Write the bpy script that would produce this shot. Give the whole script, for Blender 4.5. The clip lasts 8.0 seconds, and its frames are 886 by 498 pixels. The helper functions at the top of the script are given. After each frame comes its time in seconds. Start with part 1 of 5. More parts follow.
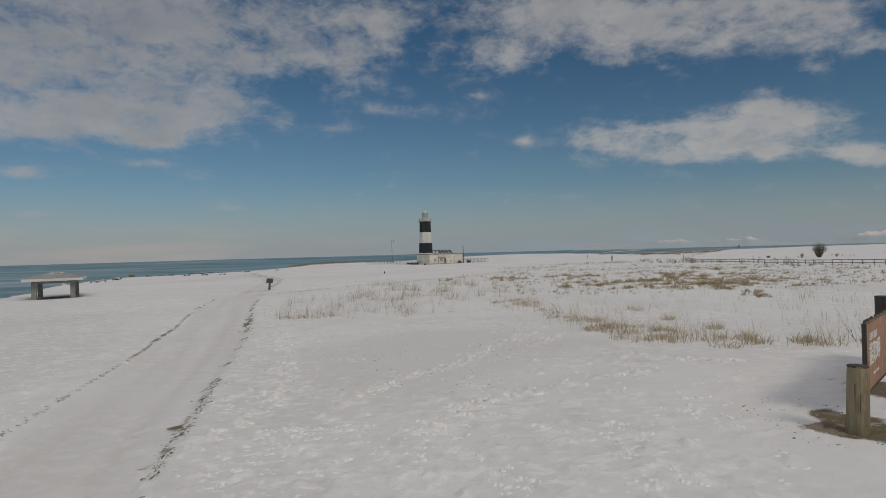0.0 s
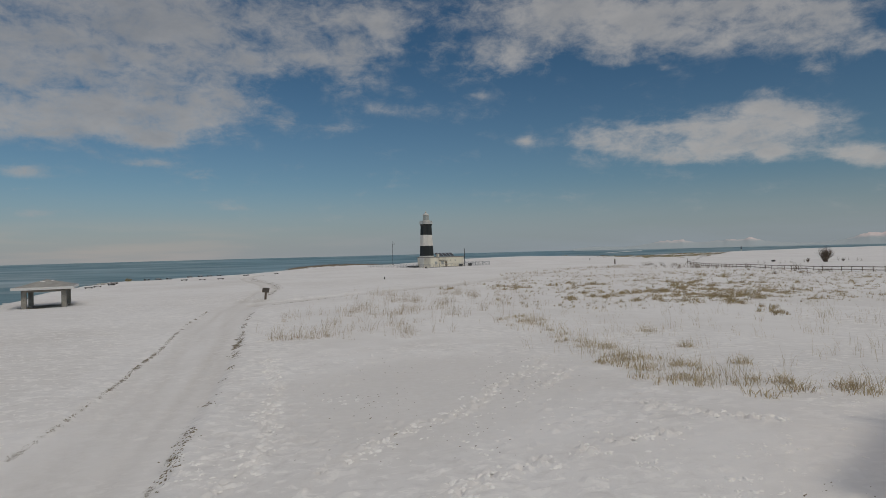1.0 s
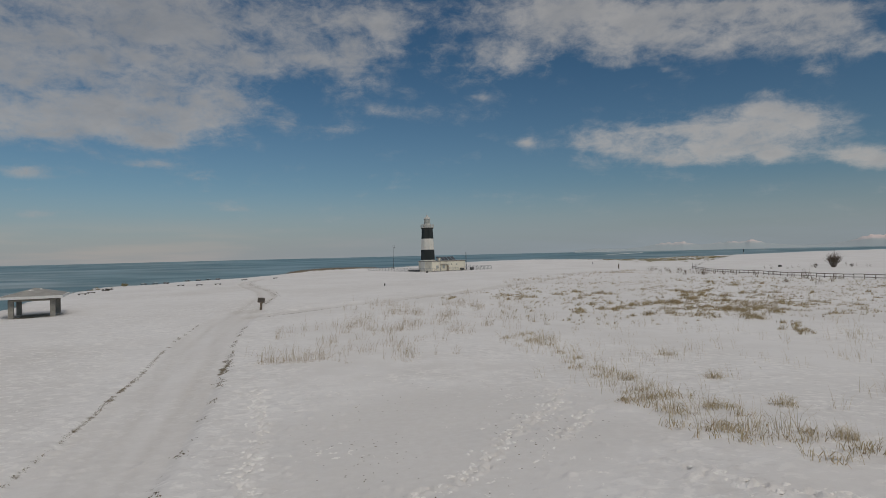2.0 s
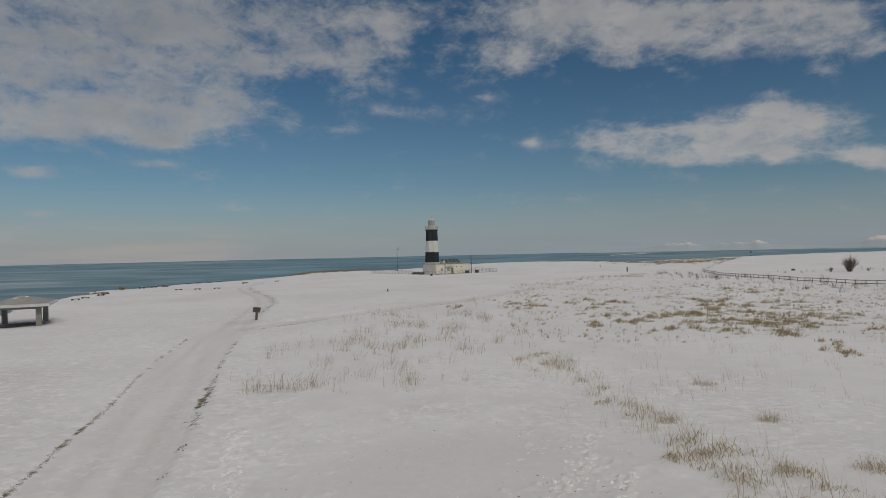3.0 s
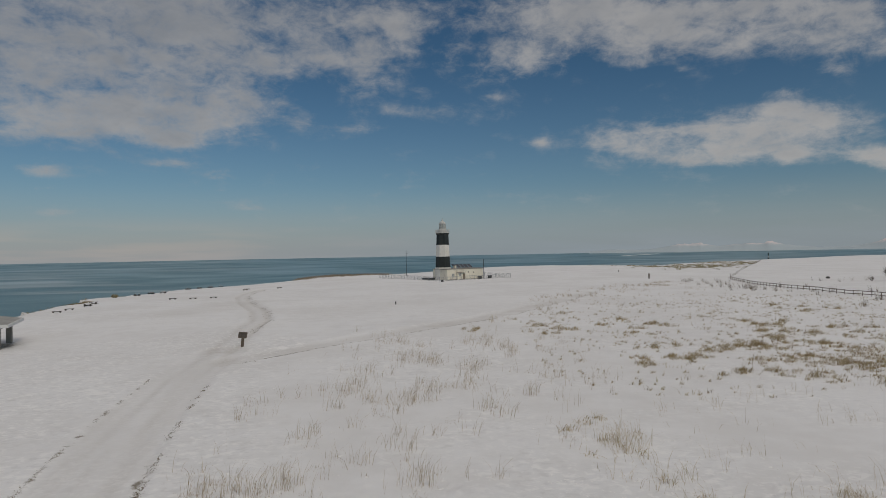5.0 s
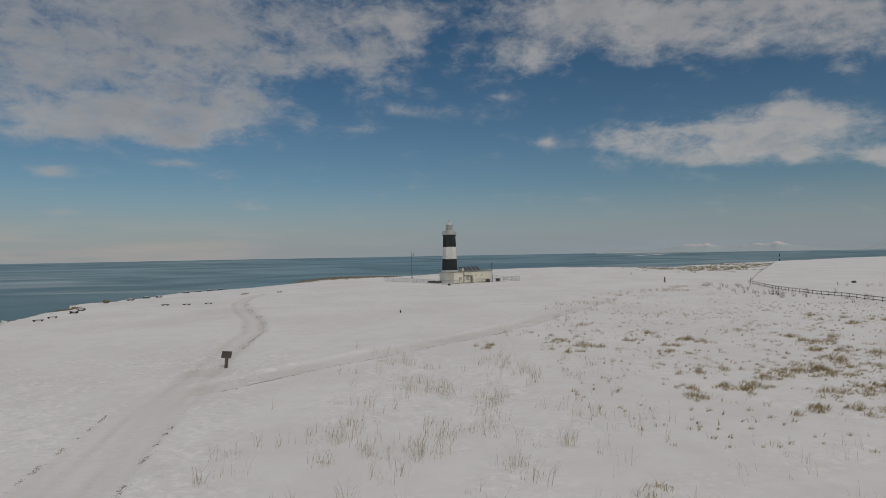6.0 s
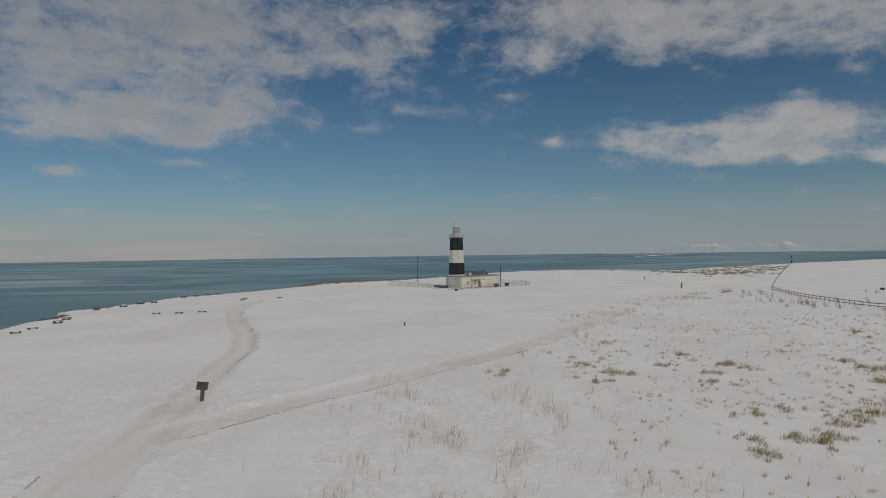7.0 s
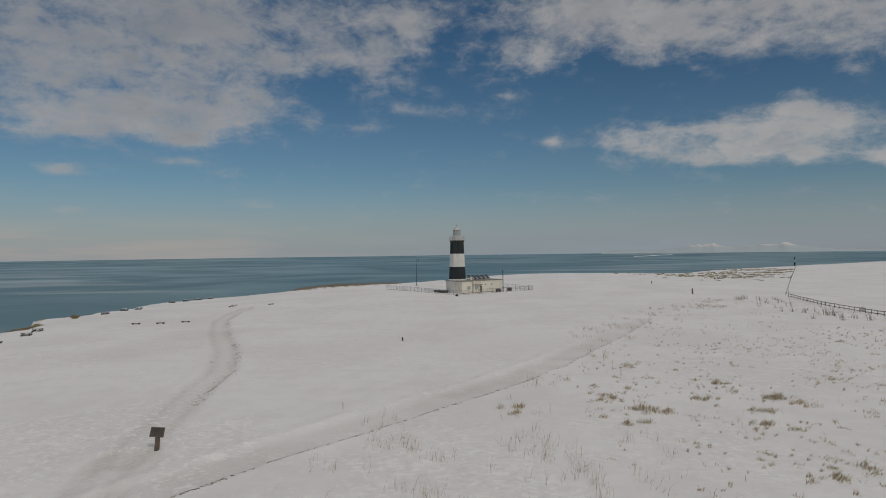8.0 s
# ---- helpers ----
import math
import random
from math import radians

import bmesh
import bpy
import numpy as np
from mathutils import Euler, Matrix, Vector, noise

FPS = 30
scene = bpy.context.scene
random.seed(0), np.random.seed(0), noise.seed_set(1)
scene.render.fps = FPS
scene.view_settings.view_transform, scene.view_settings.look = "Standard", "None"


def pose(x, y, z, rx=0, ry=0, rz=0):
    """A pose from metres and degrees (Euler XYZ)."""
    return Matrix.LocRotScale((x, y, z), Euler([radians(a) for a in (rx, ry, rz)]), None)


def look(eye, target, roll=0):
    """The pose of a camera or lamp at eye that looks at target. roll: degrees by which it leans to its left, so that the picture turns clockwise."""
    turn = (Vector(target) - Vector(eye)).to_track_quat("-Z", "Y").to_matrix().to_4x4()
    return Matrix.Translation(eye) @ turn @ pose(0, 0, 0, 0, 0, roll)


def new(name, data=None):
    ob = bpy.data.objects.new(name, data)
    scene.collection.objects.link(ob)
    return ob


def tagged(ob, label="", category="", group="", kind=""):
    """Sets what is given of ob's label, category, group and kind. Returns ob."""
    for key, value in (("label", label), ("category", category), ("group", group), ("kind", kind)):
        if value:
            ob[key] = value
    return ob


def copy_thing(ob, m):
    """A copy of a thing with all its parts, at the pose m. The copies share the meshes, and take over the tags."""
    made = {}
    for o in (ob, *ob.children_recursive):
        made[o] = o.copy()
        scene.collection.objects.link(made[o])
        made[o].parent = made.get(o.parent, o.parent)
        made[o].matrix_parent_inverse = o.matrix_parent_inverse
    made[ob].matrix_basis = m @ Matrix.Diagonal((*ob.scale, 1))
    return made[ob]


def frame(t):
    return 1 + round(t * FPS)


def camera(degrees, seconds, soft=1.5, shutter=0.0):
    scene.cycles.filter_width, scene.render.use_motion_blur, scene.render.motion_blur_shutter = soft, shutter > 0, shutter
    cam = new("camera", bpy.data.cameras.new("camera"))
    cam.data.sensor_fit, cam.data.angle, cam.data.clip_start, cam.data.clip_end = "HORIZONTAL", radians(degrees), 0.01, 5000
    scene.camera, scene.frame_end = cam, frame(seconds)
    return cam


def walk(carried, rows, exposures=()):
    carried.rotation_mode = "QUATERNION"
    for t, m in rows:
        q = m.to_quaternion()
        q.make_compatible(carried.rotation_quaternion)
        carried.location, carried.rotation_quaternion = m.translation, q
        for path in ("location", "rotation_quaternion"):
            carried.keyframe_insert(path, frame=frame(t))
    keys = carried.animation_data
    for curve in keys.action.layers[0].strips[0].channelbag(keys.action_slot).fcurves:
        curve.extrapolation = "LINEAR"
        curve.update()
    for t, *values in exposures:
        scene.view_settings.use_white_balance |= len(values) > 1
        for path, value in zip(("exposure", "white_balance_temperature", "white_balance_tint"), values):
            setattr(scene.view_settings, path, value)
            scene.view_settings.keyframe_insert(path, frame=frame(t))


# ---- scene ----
cam = camera(72.0, 8.0, soft=0.8)
PATH = [
    (0, pose(0.000, 0.000, 4.614, 90.220, 1.534, -0.000)),
    (0.5, pose(0.014, 1.118, 5.191, 90.193, 1.517, 0.063)),
    (1, pose(0.013, 2.280, 5.723, 90.224, 1.453, 0.095)),
    (1.5, pose(-0.048, 3.510, 6.196, 90.317, 1.382, 0.091)),
    (3, pose(-0.301, 9.230, 7.481, 90.381, 1.239, 0.575)),
    (3.5, pose(-0.402, 11.491, 7.881, 90.349, 1.162, 0.810)),
    (4, pose(-0.530, 13.691, 8.352, 90.366, 1.123, 0.971)),
    (4.5, pose(-0.726, 16.111, 8.834, 90.360, 1.078, 1.233)),
    (6, pose(-1.682, 26.647, 10.012, 90.370, 0.999, 1.962)),
    (6.5, pose(-1.918, 30.225, 10.571, 90.404, 0.952, 2.326)),
    (7, pose(-2.156, 33.981, 11.278, 90.343, 0.862, 2.536)),
    (7.5, pose(-2.549, 37.745, 11.935, 90.399, 0.693, 2.566)),
    (8, pose(-2.892, 41.923, 12.558, 90.282, 0.732, 2.416)),
]
walk(cam, PATH)
scene.view_settings.exposure = -0.77

# ---------------------------------------------------------------- world and sun
SUN_ELEV, SUN_AZ = 42.0, 144.0   # degrees; azimuth clockwise from straight ahead (+y)


def sun_vector():
    e, a = radians(SUN_ELEV), radians(SUN_AZ)
    return Vector((math.cos(e) * math.sin(a), math.cos(e) * math.cos(a), math.sin(e)))


class Nodes:
    """Small helper to write node trees as expressions."""

    def __init__(self, tree):
        self.t = tree
        tree.nodes.clear()

    def add(self, kind, **props):
        n = self.t.nodes.new(kind)
        for k, v in props.items():
            setattr(n, k, v)
        return n

    def put(self, socket, value):
        if isinstance(value, bpy.types.NodeSocket):
            self.t.links.new(value, socket)
        elif value is not None:
            socket.default_value = value

    def math(self, op, a, b=None, c=None, clamp=False):
        n = self.add("ShaderNodeMath", operation=op, use_clamp=clamp)
        for i, v in enumerate((a, b, c)):
            self.put(n.inputs[i], v)
        return n.outputs[0]

    def vec(self, op, a, b=None):
        n = self.add("ShaderNodeVectorMath", operation=op)
        self.put(n.inputs[0], a)
        self.put(n.inputs[1], b)
        return n.outputs[0]

    def xyz(self, v):
        n = self.add("ShaderNodeSeparateXYZ")
        self.put(n.inputs[0], v)
        return n.outputs

    def join(self, x, y, z):
        n = self.add("ShaderNodeCombineXYZ")
        for i, v in enumerate((x, y, z)):
            self.put(n.inputs[i], v)
        return n.outputs[0]

    def noise(self, v, scale, detail=4.0, rough=0.55, distort=0.0):
        n = self.add("ShaderNodeTexNoise")
        self.put(n.inputs["Vector"], v)
        n.inputs["Scale"].default_value = scale
        n.inputs["Detail"].default_value = detail
        n.inputs["Roughness"].default_value = rough
        n.inputs["Distortion"].default_value = distort
        return n.outputs["Fac"]

    def span(self, v, a, b, lo=0.0, hi=1.0, smooth=True):
        n = self.add("ShaderNodeMapRange", interpolation_type="SMOOTHSTEP" if smooth else "LINEAR")
        self.put(n.inputs[0], v)
        for i, x in enumerate((a, b, lo, hi)):
            n.inputs[i + 1].default_value = x
        return n.outputs[0]

    def mix(self, f, a, b, blend="MIX"):
        n = self.add("ShaderNodeMix", data_type="RGBA", blend_type=blend)
        self.put(n.inputs[0], f)
        for i, v in ((6, a), (7, b)):
            self.put(n.inputs[i], (*v, 1.0) if isinstance(v, tuple) and len(v) == 3 else v)
        return n.outputs[2]

    def ramp(self, f, stops):
        n = self.add("ShaderNodeValToRGB")
        self.put(n.inputs[0], f)
        e = n.color_ramp.elements
        while len(e) < len(stops):
            e.new(0.5)
        for el, (p, c) in zip(e, stops):
            el.position, el.color = p, (*c, 1.0)
        return n.outputs[0]


def make_world():
    w = bpy.data.worlds.new("sky")
    w.use_nodes = True
    scene.world = w
    n = Nodes(w.node_tree)
    d = n.add("ShaderNodeTexCoord").outputs["Generated"]
    x, y, z = n.xyz(d)
    sky = n.add("ShaderNodeTexSky", sky_type="NISHITA", sun_disc=False)
    sky.sun_elevation, sky.sun_rotation = radians(SUN_ELEV), radians(SUN_AZ)
    sky.altitude, sky.air_density, sky.dust_density, sky.ozone_density = 50, 1.0, 1.2, 2.0
    # keep the horizon's colour just below the true horizon
    lifted = n.join(x, y, n.math("MAXIMUM", n.math("ADD", z, 0.012), 0.012))
    n.put(sky.inputs[0], lifted)
    base = n.mix(1.0, sky.outputs[0], n.ramp(n.math("MAXIMUM", z, 0.0), SKY_TINT), "MULTIPLY")
    ahead = n.math("MAXIMUM", y, 0.06)
    u, v = n.math("DIVIDE", x, ahead), n.math("DIVIDE", z, ahead)
    uv = n.join(u, v, 0.0)

    def banks(rows, start):
        """Adds soft cloud masses: centre u, v; half sizes; weight."""
        total = start
        for cu, cv, a, b, k in rows:
            d2 = n.vec("MULTIPLY", n.vec("SUBTRACT", uv, (cu, cv, 0.0)), (1 / a, 1 / b, 0.0))
            dot = n.add("ShaderNodeVectorMath", operation="DOT_PRODUCT")
            n.put(dot.inputs[0], d2)
            n.put(dot.inputs[1], d2)
            total = n.math("MULTIPLY_ADD", n.math("POWER", 0.3679, dot.outputs["Value"]), k, total)
        return total

    cover = banks(CLOUDS_WEST, n.math("MULTIPLY", n.span(z, 0.42, 0.70), 0.75))
    cover = banks(CLOUDS_LONG, banks(CLOUDS_LOW, banks(CLOUDS_EAST, cover)))
    # the cloud sheet in perspective, and a finer break-up of its edges
    sheet = n.join(n.math("DIVIDE", x, n.math("ADD", n.math("MAXIMUM", z, 0.0), 0.16)), n.math("DIVIDE", y, n.math("ADD", n.math("MAXIMUM", z, 0.0), 0.16)), 2.3)
    p = n.vec("ADD", n.vec("MULTIPLY", d, (1.0, 1.0, 1.6)), (3.1, 0.4, 1.7))
    big = n.noise(sheet, 2.6, 5.0, 0.55, 0.3)
    fine = n.noise(p, 28.0, 8.0, 0.66, 0.25)
    field = n.math("ADD", n.math("MULTIPLY", n.math("SUBTRACT", big, 0.5), 1.7), n.math("MULTIPLY", n.math("SUBTRACT", fine, 0.5), 1.3))
    field = n.math("MULTIPLY", field, n.span(cover, 0.02, 0.30, 0.6, 1.0))
    amount = n.math("ADD", field, n.math("SUBTRACT", n.math("MINIMUM", cover, 0.66), 0.34))
    dens = n.span(amount, -0.30, 0.60)
    # thicker parts and the higher, nearer undersides are greyer
    puff = n.noise(n.vec("MULTIPLY", d, (1.0, 1.0, 2.0)), 13.0, 6.0, 0.58, 0.3)
    shade = n.math("ADD", n.math("MULTIPLY", n.span(amount, 0.1, 0.8), 0.35), n.math("ADD", n.math("MULTIPLY", n.span(v, 0.17, 0.42), 0.30), n.math("MULTIPLY", n.span(u, 0.15, -0.45), 0.36)))
    shade = n.math("ADD", shade, n.math("MULTIPLY", n.math("SUBTRACT", puff, 0.50), 1.25))
    cloud = n.mix(n.math("MINIMUM", n.math("MAXIMUM", shade, 0.0), 1.0), CLOUD_LIGHT, CLOUD_DARK)
    # thin, sunlit veil high overhead
    cloud = n.mix(n.span(z, 0.45, 0.80), cloud, VEIL)
    col = n.mix(n.math("MULTIPLY", dens, 0.86), base, cloud)
    # thin haze bank low over the sea
    band = n.noise(n.vec("MULTIPLY", d, (2.0, 2.0, 22.0)), 2.2, 4.0, 0.5)
    haze = n.math("MULTIPLY", n.span(z, 0.115, -0.02), n.span(band, 0.35, 0.65, 0.82, 0.96))
    west = n.math("MULTIPLY", n.span(u, 0.1, -0.6), n.math("MULTIPLY", n.span(z, 0.075, 0.02), n.span(band, 0.38, 0.60, 0.45, 1.0)))
    col = n.mix(haze, col, n.mix(west, HAZE, HAZE_WARM))
    bg = n.add("ShaderNodeBackground")
    n.put(bg.inputs[0], col)
    bg.inputs[1].default_value = SKY_STRENGTH
    n.put(n.add("ShaderNodeOutputWorld").inputs[0], bg.outputs[0])


SKY_STRENGTH = 0.1
SKY_TINT = [(0.0, (0.84, 0.90, 0.96)), (0.12, (0.63, 0.80, 0.86)), (0.30, (0.40, 0.63, 0.73)), (0.6, (0.35, 0.57, 0.69))]
VEIL = (13.0, 12.3, 11.8)
CLOUD_LIGHT, CLOUD_DARK, HAZE, HAZE_WARM = (7.0, 6.75, 6.5), (4.0, 4.15, 4.4), (4.30, 4.98, 5.55), (6.1, 5.75, 5.6)
CLOUDS_WEST = [
    (-0.579, 0.373, 0.306, 0.102, 1.0), (-0.628, 0.254, 0.176, 0.046, 0.8), (-0.443, 0.228, 0.102, 0.039, 0.65), (-0.453, 0.193, 0.056, 0.015, 0.35),
    (-0.355, 0.23, 0.042, 0.02, 0.3), (-0.311, 0.301, 0.065, 0.051, 0.35), (-0.666, 0.213, 0.093, 0.013, 0.25), (-0.263, 0.365, 0.037, 0.056, 0.25),
    (-0.142, 0.394, 0.102, 0.026, 0.42), (-0.171, 0.33, 0.083, 0.028, 0.5), (-0.145, 0.276, 0.042, 0.017, 0.28), (-0.087, 0.36, 0.046, 0.028, 0.3),
    (-0.253, 0.216, 0.022, 0.015, 0.28), (-0.165, 0.206, 0.036, 0.012, 0.32), (-0.081, 0.234, 0.083, 0.012, 0.22), (0.0, 0.325, 0.028, 0.023, 0.2),
]
CLOUDS_EAST = [
    (0.211, 0.382, 0.176, 0.051, 0.68), (0.097, 0.31, 0.083, 0.03, 0.65), (0.265, 0.321, 0.056, 0.022, 0.30), (0.442, 0.357, 0.148, 0.037, 0.66),
    (0.423, 0.323, 0.05, 0.016, 0.22), (0.628, 0.35, 0.111, 0.033, 0.72), (0.527, 0.39, 0.185, 0.019, 0.5), (0.711, 0.327, 0.046, 0.02, 0.55),
    (0.614, 0.288, 0.032, 0.016, 0.42), (0.283, 0.302, 0.028, 0.009, 0.35), (0.527, 0.25, 0.032, 0.009, 0.32), (0.063, 0.254, 0.02, 0.008, 0.28), (0.371, 0.292, 0.014, 0.006, 0.24),
]
CLOUDS_LONG = [
    (0.279, 0.174, 0.074, 0.019, 0.6), (0.391, 0.175, 0.12, 0.033, 0.85), (0.511, 0.178, 0.102, 0.036, 0.62), (0.595, 0.196, 0.065, 0.030, 0.48), (0.522, 0.223, 0.037, 0.012, 0.4),
    (0.399, 0.146, 0.065, 0.01, 0.4), (0.538, 0.146, 0.023, 0.011, 0.45), (0.136, 0.179, 0.018, 0.008, 0.42), (0.7, 0.137, 0.057, 0.018, 0.95), (0.722, 0.087, 0.023, 0.006, 0.4),
]
CLOUDS_LOW = [
    (-0.463, 0.156, 0.046, 0.008, 0.36), (-0.394, 0.134, 0.024, 0.010, 0.34), (-0.7, 0.149, 0.044, 0.011, 0.42),
    (-0.687, 0.121, 0.037, 0.006, 0.4), (-0.669, 0.08, 0.037, 0.007, 0.3), (-0.349, 0.081, 0.032, 0.006, 0.3),
]
make_world()

sun = new("sun", bpy.data.lights.new("sun", "SUN"))
sun.data.energy, sun.data.angle, sun.data.color = 1.36, radians(13.0), (1.0, 0.87, 0.70)
sun.matrix_world = look(sun_vector() * 100, (0, 0, 0))

# ---------------------------------------------------------------- materials


def surface(name, build, rough=0.8, metal=0.0, spec=0.5):
    """A material: build(n, coords) returns colour, and bump height or None, and roughness or None."""
    m = bpy.data.materials.new(name)
    m.use_nodes = True
    n = Nodes(m.node_tree)
    co = n.add("ShaderNodeTexCoord").outputs["Object"]
    colour, height, rgh = build(n, co)
    b = n.add("ShaderNodeBsdfPrincipled")
    n.put(b.inputs["Base Color"], (*colour, 1.0) if isinstance(colour, tuple) else colour)
    n.put(b.inputs["Roughness"], rough if rgh is None else rgh)
    b.inputs["Metallic"].default_value = metal
    b.inputs["Specular IOR Level"].default_value = spec
    if height is not None:
        h, strength, dist = height
        bump = n.add("ShaderNodeBump")
        bump.inputs["Strength"].default_value = strength
        bump.inputs["Distance"].default_value = dist
        n.put(bump.inputs["Height"], h)
        n.put(b.inputs["Normal"], bump.outputs[0])
    n.put(n.add("ShaderNodeOutputMaterial").inputs[0], b.outputs[0])
    return m


def worn(name, a, b, scale=3.0, rough=0.75, metal=0.0, bump=0.15, stretch=(1, 1, 1), spec=0.4, dirt=None):
    """Two tones mixed at two scales, with fine relief and optional dirt stains."""

    def build(n, co):
        co = n.vec("MULTIPLY", co, stretch)
        big, fine = n.noise(co, scale, 5), n.noise(co, scale * 9, 4)
        f = n.math("ADD", n.math("MULTIPLY", big, 0.65), n.math("MULTIPLY", fine, 0.35))
        col = n.mix(n.span(f, 0.36, 0.64), a, b)
        if dirt:
            col = n.mix(n.math("MULTIPLY", n.span(n.noise(co, scale * 2.3, 6, 0.65), 0.56, 0.70), 0.6), col, dirt)
        return col, (n.math("ADD", fine, n.math("MULTIPLY", big, 0.6)), bump, 0.02), n.span(fine, 0.3, 0.7, rough - 0.1, min(1.0, rough + 0.1))

    return surface(name, build, spec=spec, metal=metal)


def straw(name, tones):
    """Dry stalks: every blade takes its own tone."""

    def build(n, co):
        rnd = n.add("ShaderNodeNewGeometry").outputs["Random Per Island"]
        col = n.ramp(rnd, [(i / max(1, len(tones) - 1), c) for i, c in enumerate(tones)])
        col = n.mix(n.math("MULTIPLY", n.noise(co, 6.0, 3), 0.35), col, (0.16, 0.12, 0.07))
        return col, None, None

    return surface(name, build, rough=0.85, spec=0.15)


def snow_build(n, co):
    wide, mid = n.noise(co, 0.06, 5, 0.55, 0.4), n.noise(co, 0.45, 5, 0.6)
    fine, grain = n.noise(co, 3.5, 5, 0.6), n.noise(co, 22.0, 3, 0.6)
    f = n.math("ADD", n.math("MULTIPLY", wide, 0.6), n.math("MULTIPLY", mid, 0.4))
    col = n.mix(n.span(f, 0.38, 0.60), (0.762, 0.743, 0.726), (0.828, 0.814, 0.803))
    # thin, dusty snow where the trodden ground shows through
    at = n.add("ShaderNodeAttribute", attribute_name="bare")
    dusty = n.math("MULTIPLY", at.outputs["Fac"], n.span(n.math("ADD", n.math("MULTIPLY", mid, 0.5), n.math("MULTIPLY", fine, 0.5)), 0.38, 0.62, 0.45, 1.0))
    col = n.mix(dusty, col, (0.60, 0.568, 0.53))
    soil = n.add("ShaderNodeAttribute", attribute_name="soil")
    mud = n.span(n.math("ADD", n.math("ADD", n.math("MULTIPLY", grain, 0.5), n.math("MULTIPLY", fine, 0.6)), n.math("MULTIPLY", soil.outputs["Fac"], 0.5)), 0.70, 0.98)
    col = n.mix(mud, col, n.mix(grain, (0.22, 0.175, 0.105), (0.11, 0.085, 0.05)))
    # broken wind crust in patches: lifted flakes, sunlit in colour, hollows between coloured as shaded
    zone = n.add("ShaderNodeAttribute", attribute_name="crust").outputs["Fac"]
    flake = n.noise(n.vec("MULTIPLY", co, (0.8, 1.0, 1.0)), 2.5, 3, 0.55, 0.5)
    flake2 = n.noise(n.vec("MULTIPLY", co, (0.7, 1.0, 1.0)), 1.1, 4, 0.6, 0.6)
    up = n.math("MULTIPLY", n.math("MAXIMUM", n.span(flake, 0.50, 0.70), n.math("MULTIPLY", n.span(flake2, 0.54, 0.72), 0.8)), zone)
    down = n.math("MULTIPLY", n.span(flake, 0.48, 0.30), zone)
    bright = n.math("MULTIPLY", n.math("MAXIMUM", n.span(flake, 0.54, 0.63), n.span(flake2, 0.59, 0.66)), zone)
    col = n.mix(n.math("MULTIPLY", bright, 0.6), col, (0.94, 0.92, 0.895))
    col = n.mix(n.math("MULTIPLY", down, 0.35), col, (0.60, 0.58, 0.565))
    drift = n.noise(co, 0.55, 4, 0.55, 0.3)
    h = n.math("ADD", n.math("MULTIPLY", drift, 0.16), n.math("ADD", n.math("MULTIPLY", fine, 0.11), n.math("MULTIPLY", grain, 0.045)))
    h = n.math("ADD", h, n.math("MULTIPLY", n.math("SUBTRACT", up, n.math("MULTIPLY", down, 0.3)), 0.045))
    return col, (h, 0.95, 0.30), 0.85


def sea_build(n, co):
    flat = n.vec("MULTIPLY", co, (0.0010, 0.0011, 0.0))
    streak = n.noise(flat, 1.6, 5, 0.5, 1.6)
    thin = n.noise(n.vec("MULTIPLY", co, (0.0006, 0.0021, 0.0)), 1.3, 5, 0.55, 1.6)
    wave = n.noise(n.vec("MULTIPLY", co, (0.25, 0.5, 1)), 1.0, 6, 0.65)
    col = n.mix(n.span(streak, 0.35, 0.66), (0.104, 0.198, 0.232), (0.150, 0.258, 0.288))
    col = n.mix(n.math("MULTIPLY", n.span(thin, 0.51, 0.66), 0.8), col, (0.36, 0.43, 0.45))
    return col, (wave, 0.5, 0.5), n.span(streak, 0.3, 0.7, 0.45, 0.30)


def cliff_build(n, co):
    big, fine = n.noise(co, 0.15, 5), n.noise(co, 1.5, 5)
    col = n.mix(n.span(big, 0.4, 0.6), (0.30, 0.215, 0.10), (0.13, 0.10, 0.06))
    return n.mix(n.span(fine, 0.45, 0.62), col, (0.24, 0.19, 0.10)), (fine, 0.8, 0.4), 0.95


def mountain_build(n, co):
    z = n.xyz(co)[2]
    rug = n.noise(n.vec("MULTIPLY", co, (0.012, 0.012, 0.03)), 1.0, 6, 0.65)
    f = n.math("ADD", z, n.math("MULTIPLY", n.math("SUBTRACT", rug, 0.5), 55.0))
    # distance haze is in the colour: low slopes take the horizon's blue-grey
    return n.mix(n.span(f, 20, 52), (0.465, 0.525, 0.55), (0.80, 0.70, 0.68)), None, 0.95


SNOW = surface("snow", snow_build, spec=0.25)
CRUMB = worn("bright_snow_crust", (0.93, 0.91, 0.885), (0.88, 0.86, 0.835), 3.0, 0.8)
SEA = surface("sea_water", sea_build, spec=0.2)
CLIFF = surface("cliff_earth", cliff_build, spec=0.1)
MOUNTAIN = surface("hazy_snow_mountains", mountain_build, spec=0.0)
WHITE_PAINT = worn("white_tower_paint", (0.74, 0.72, 0.67), (0.66, 0.63, 0.57), 0.6, 0.6, dirt=(0.45, 0.41, 0.35), stretch=(1, 1, 0.35))
BLACK_PAINT = worn("black_tower_paint", (0.014, 0.018, 0.017), (0.028, 0.032, 0.030), 0.6, 0.5, stretch=(1, 1, 0.35))
CREAM_WALL = worn("cream_wall", (0.83, 0.78, 0.65), (0.76, 0.70, 0.58), 0.5, 0.8, dirt=(0.46, 0.41, 0.33), stretch=(1, 1, 0.4))
ROOF_EDGE = worn("grey_roof_felt", (0.30, 0.28, 0.25), (0.22, 0.20, 0.18), 1.2, 0.85)
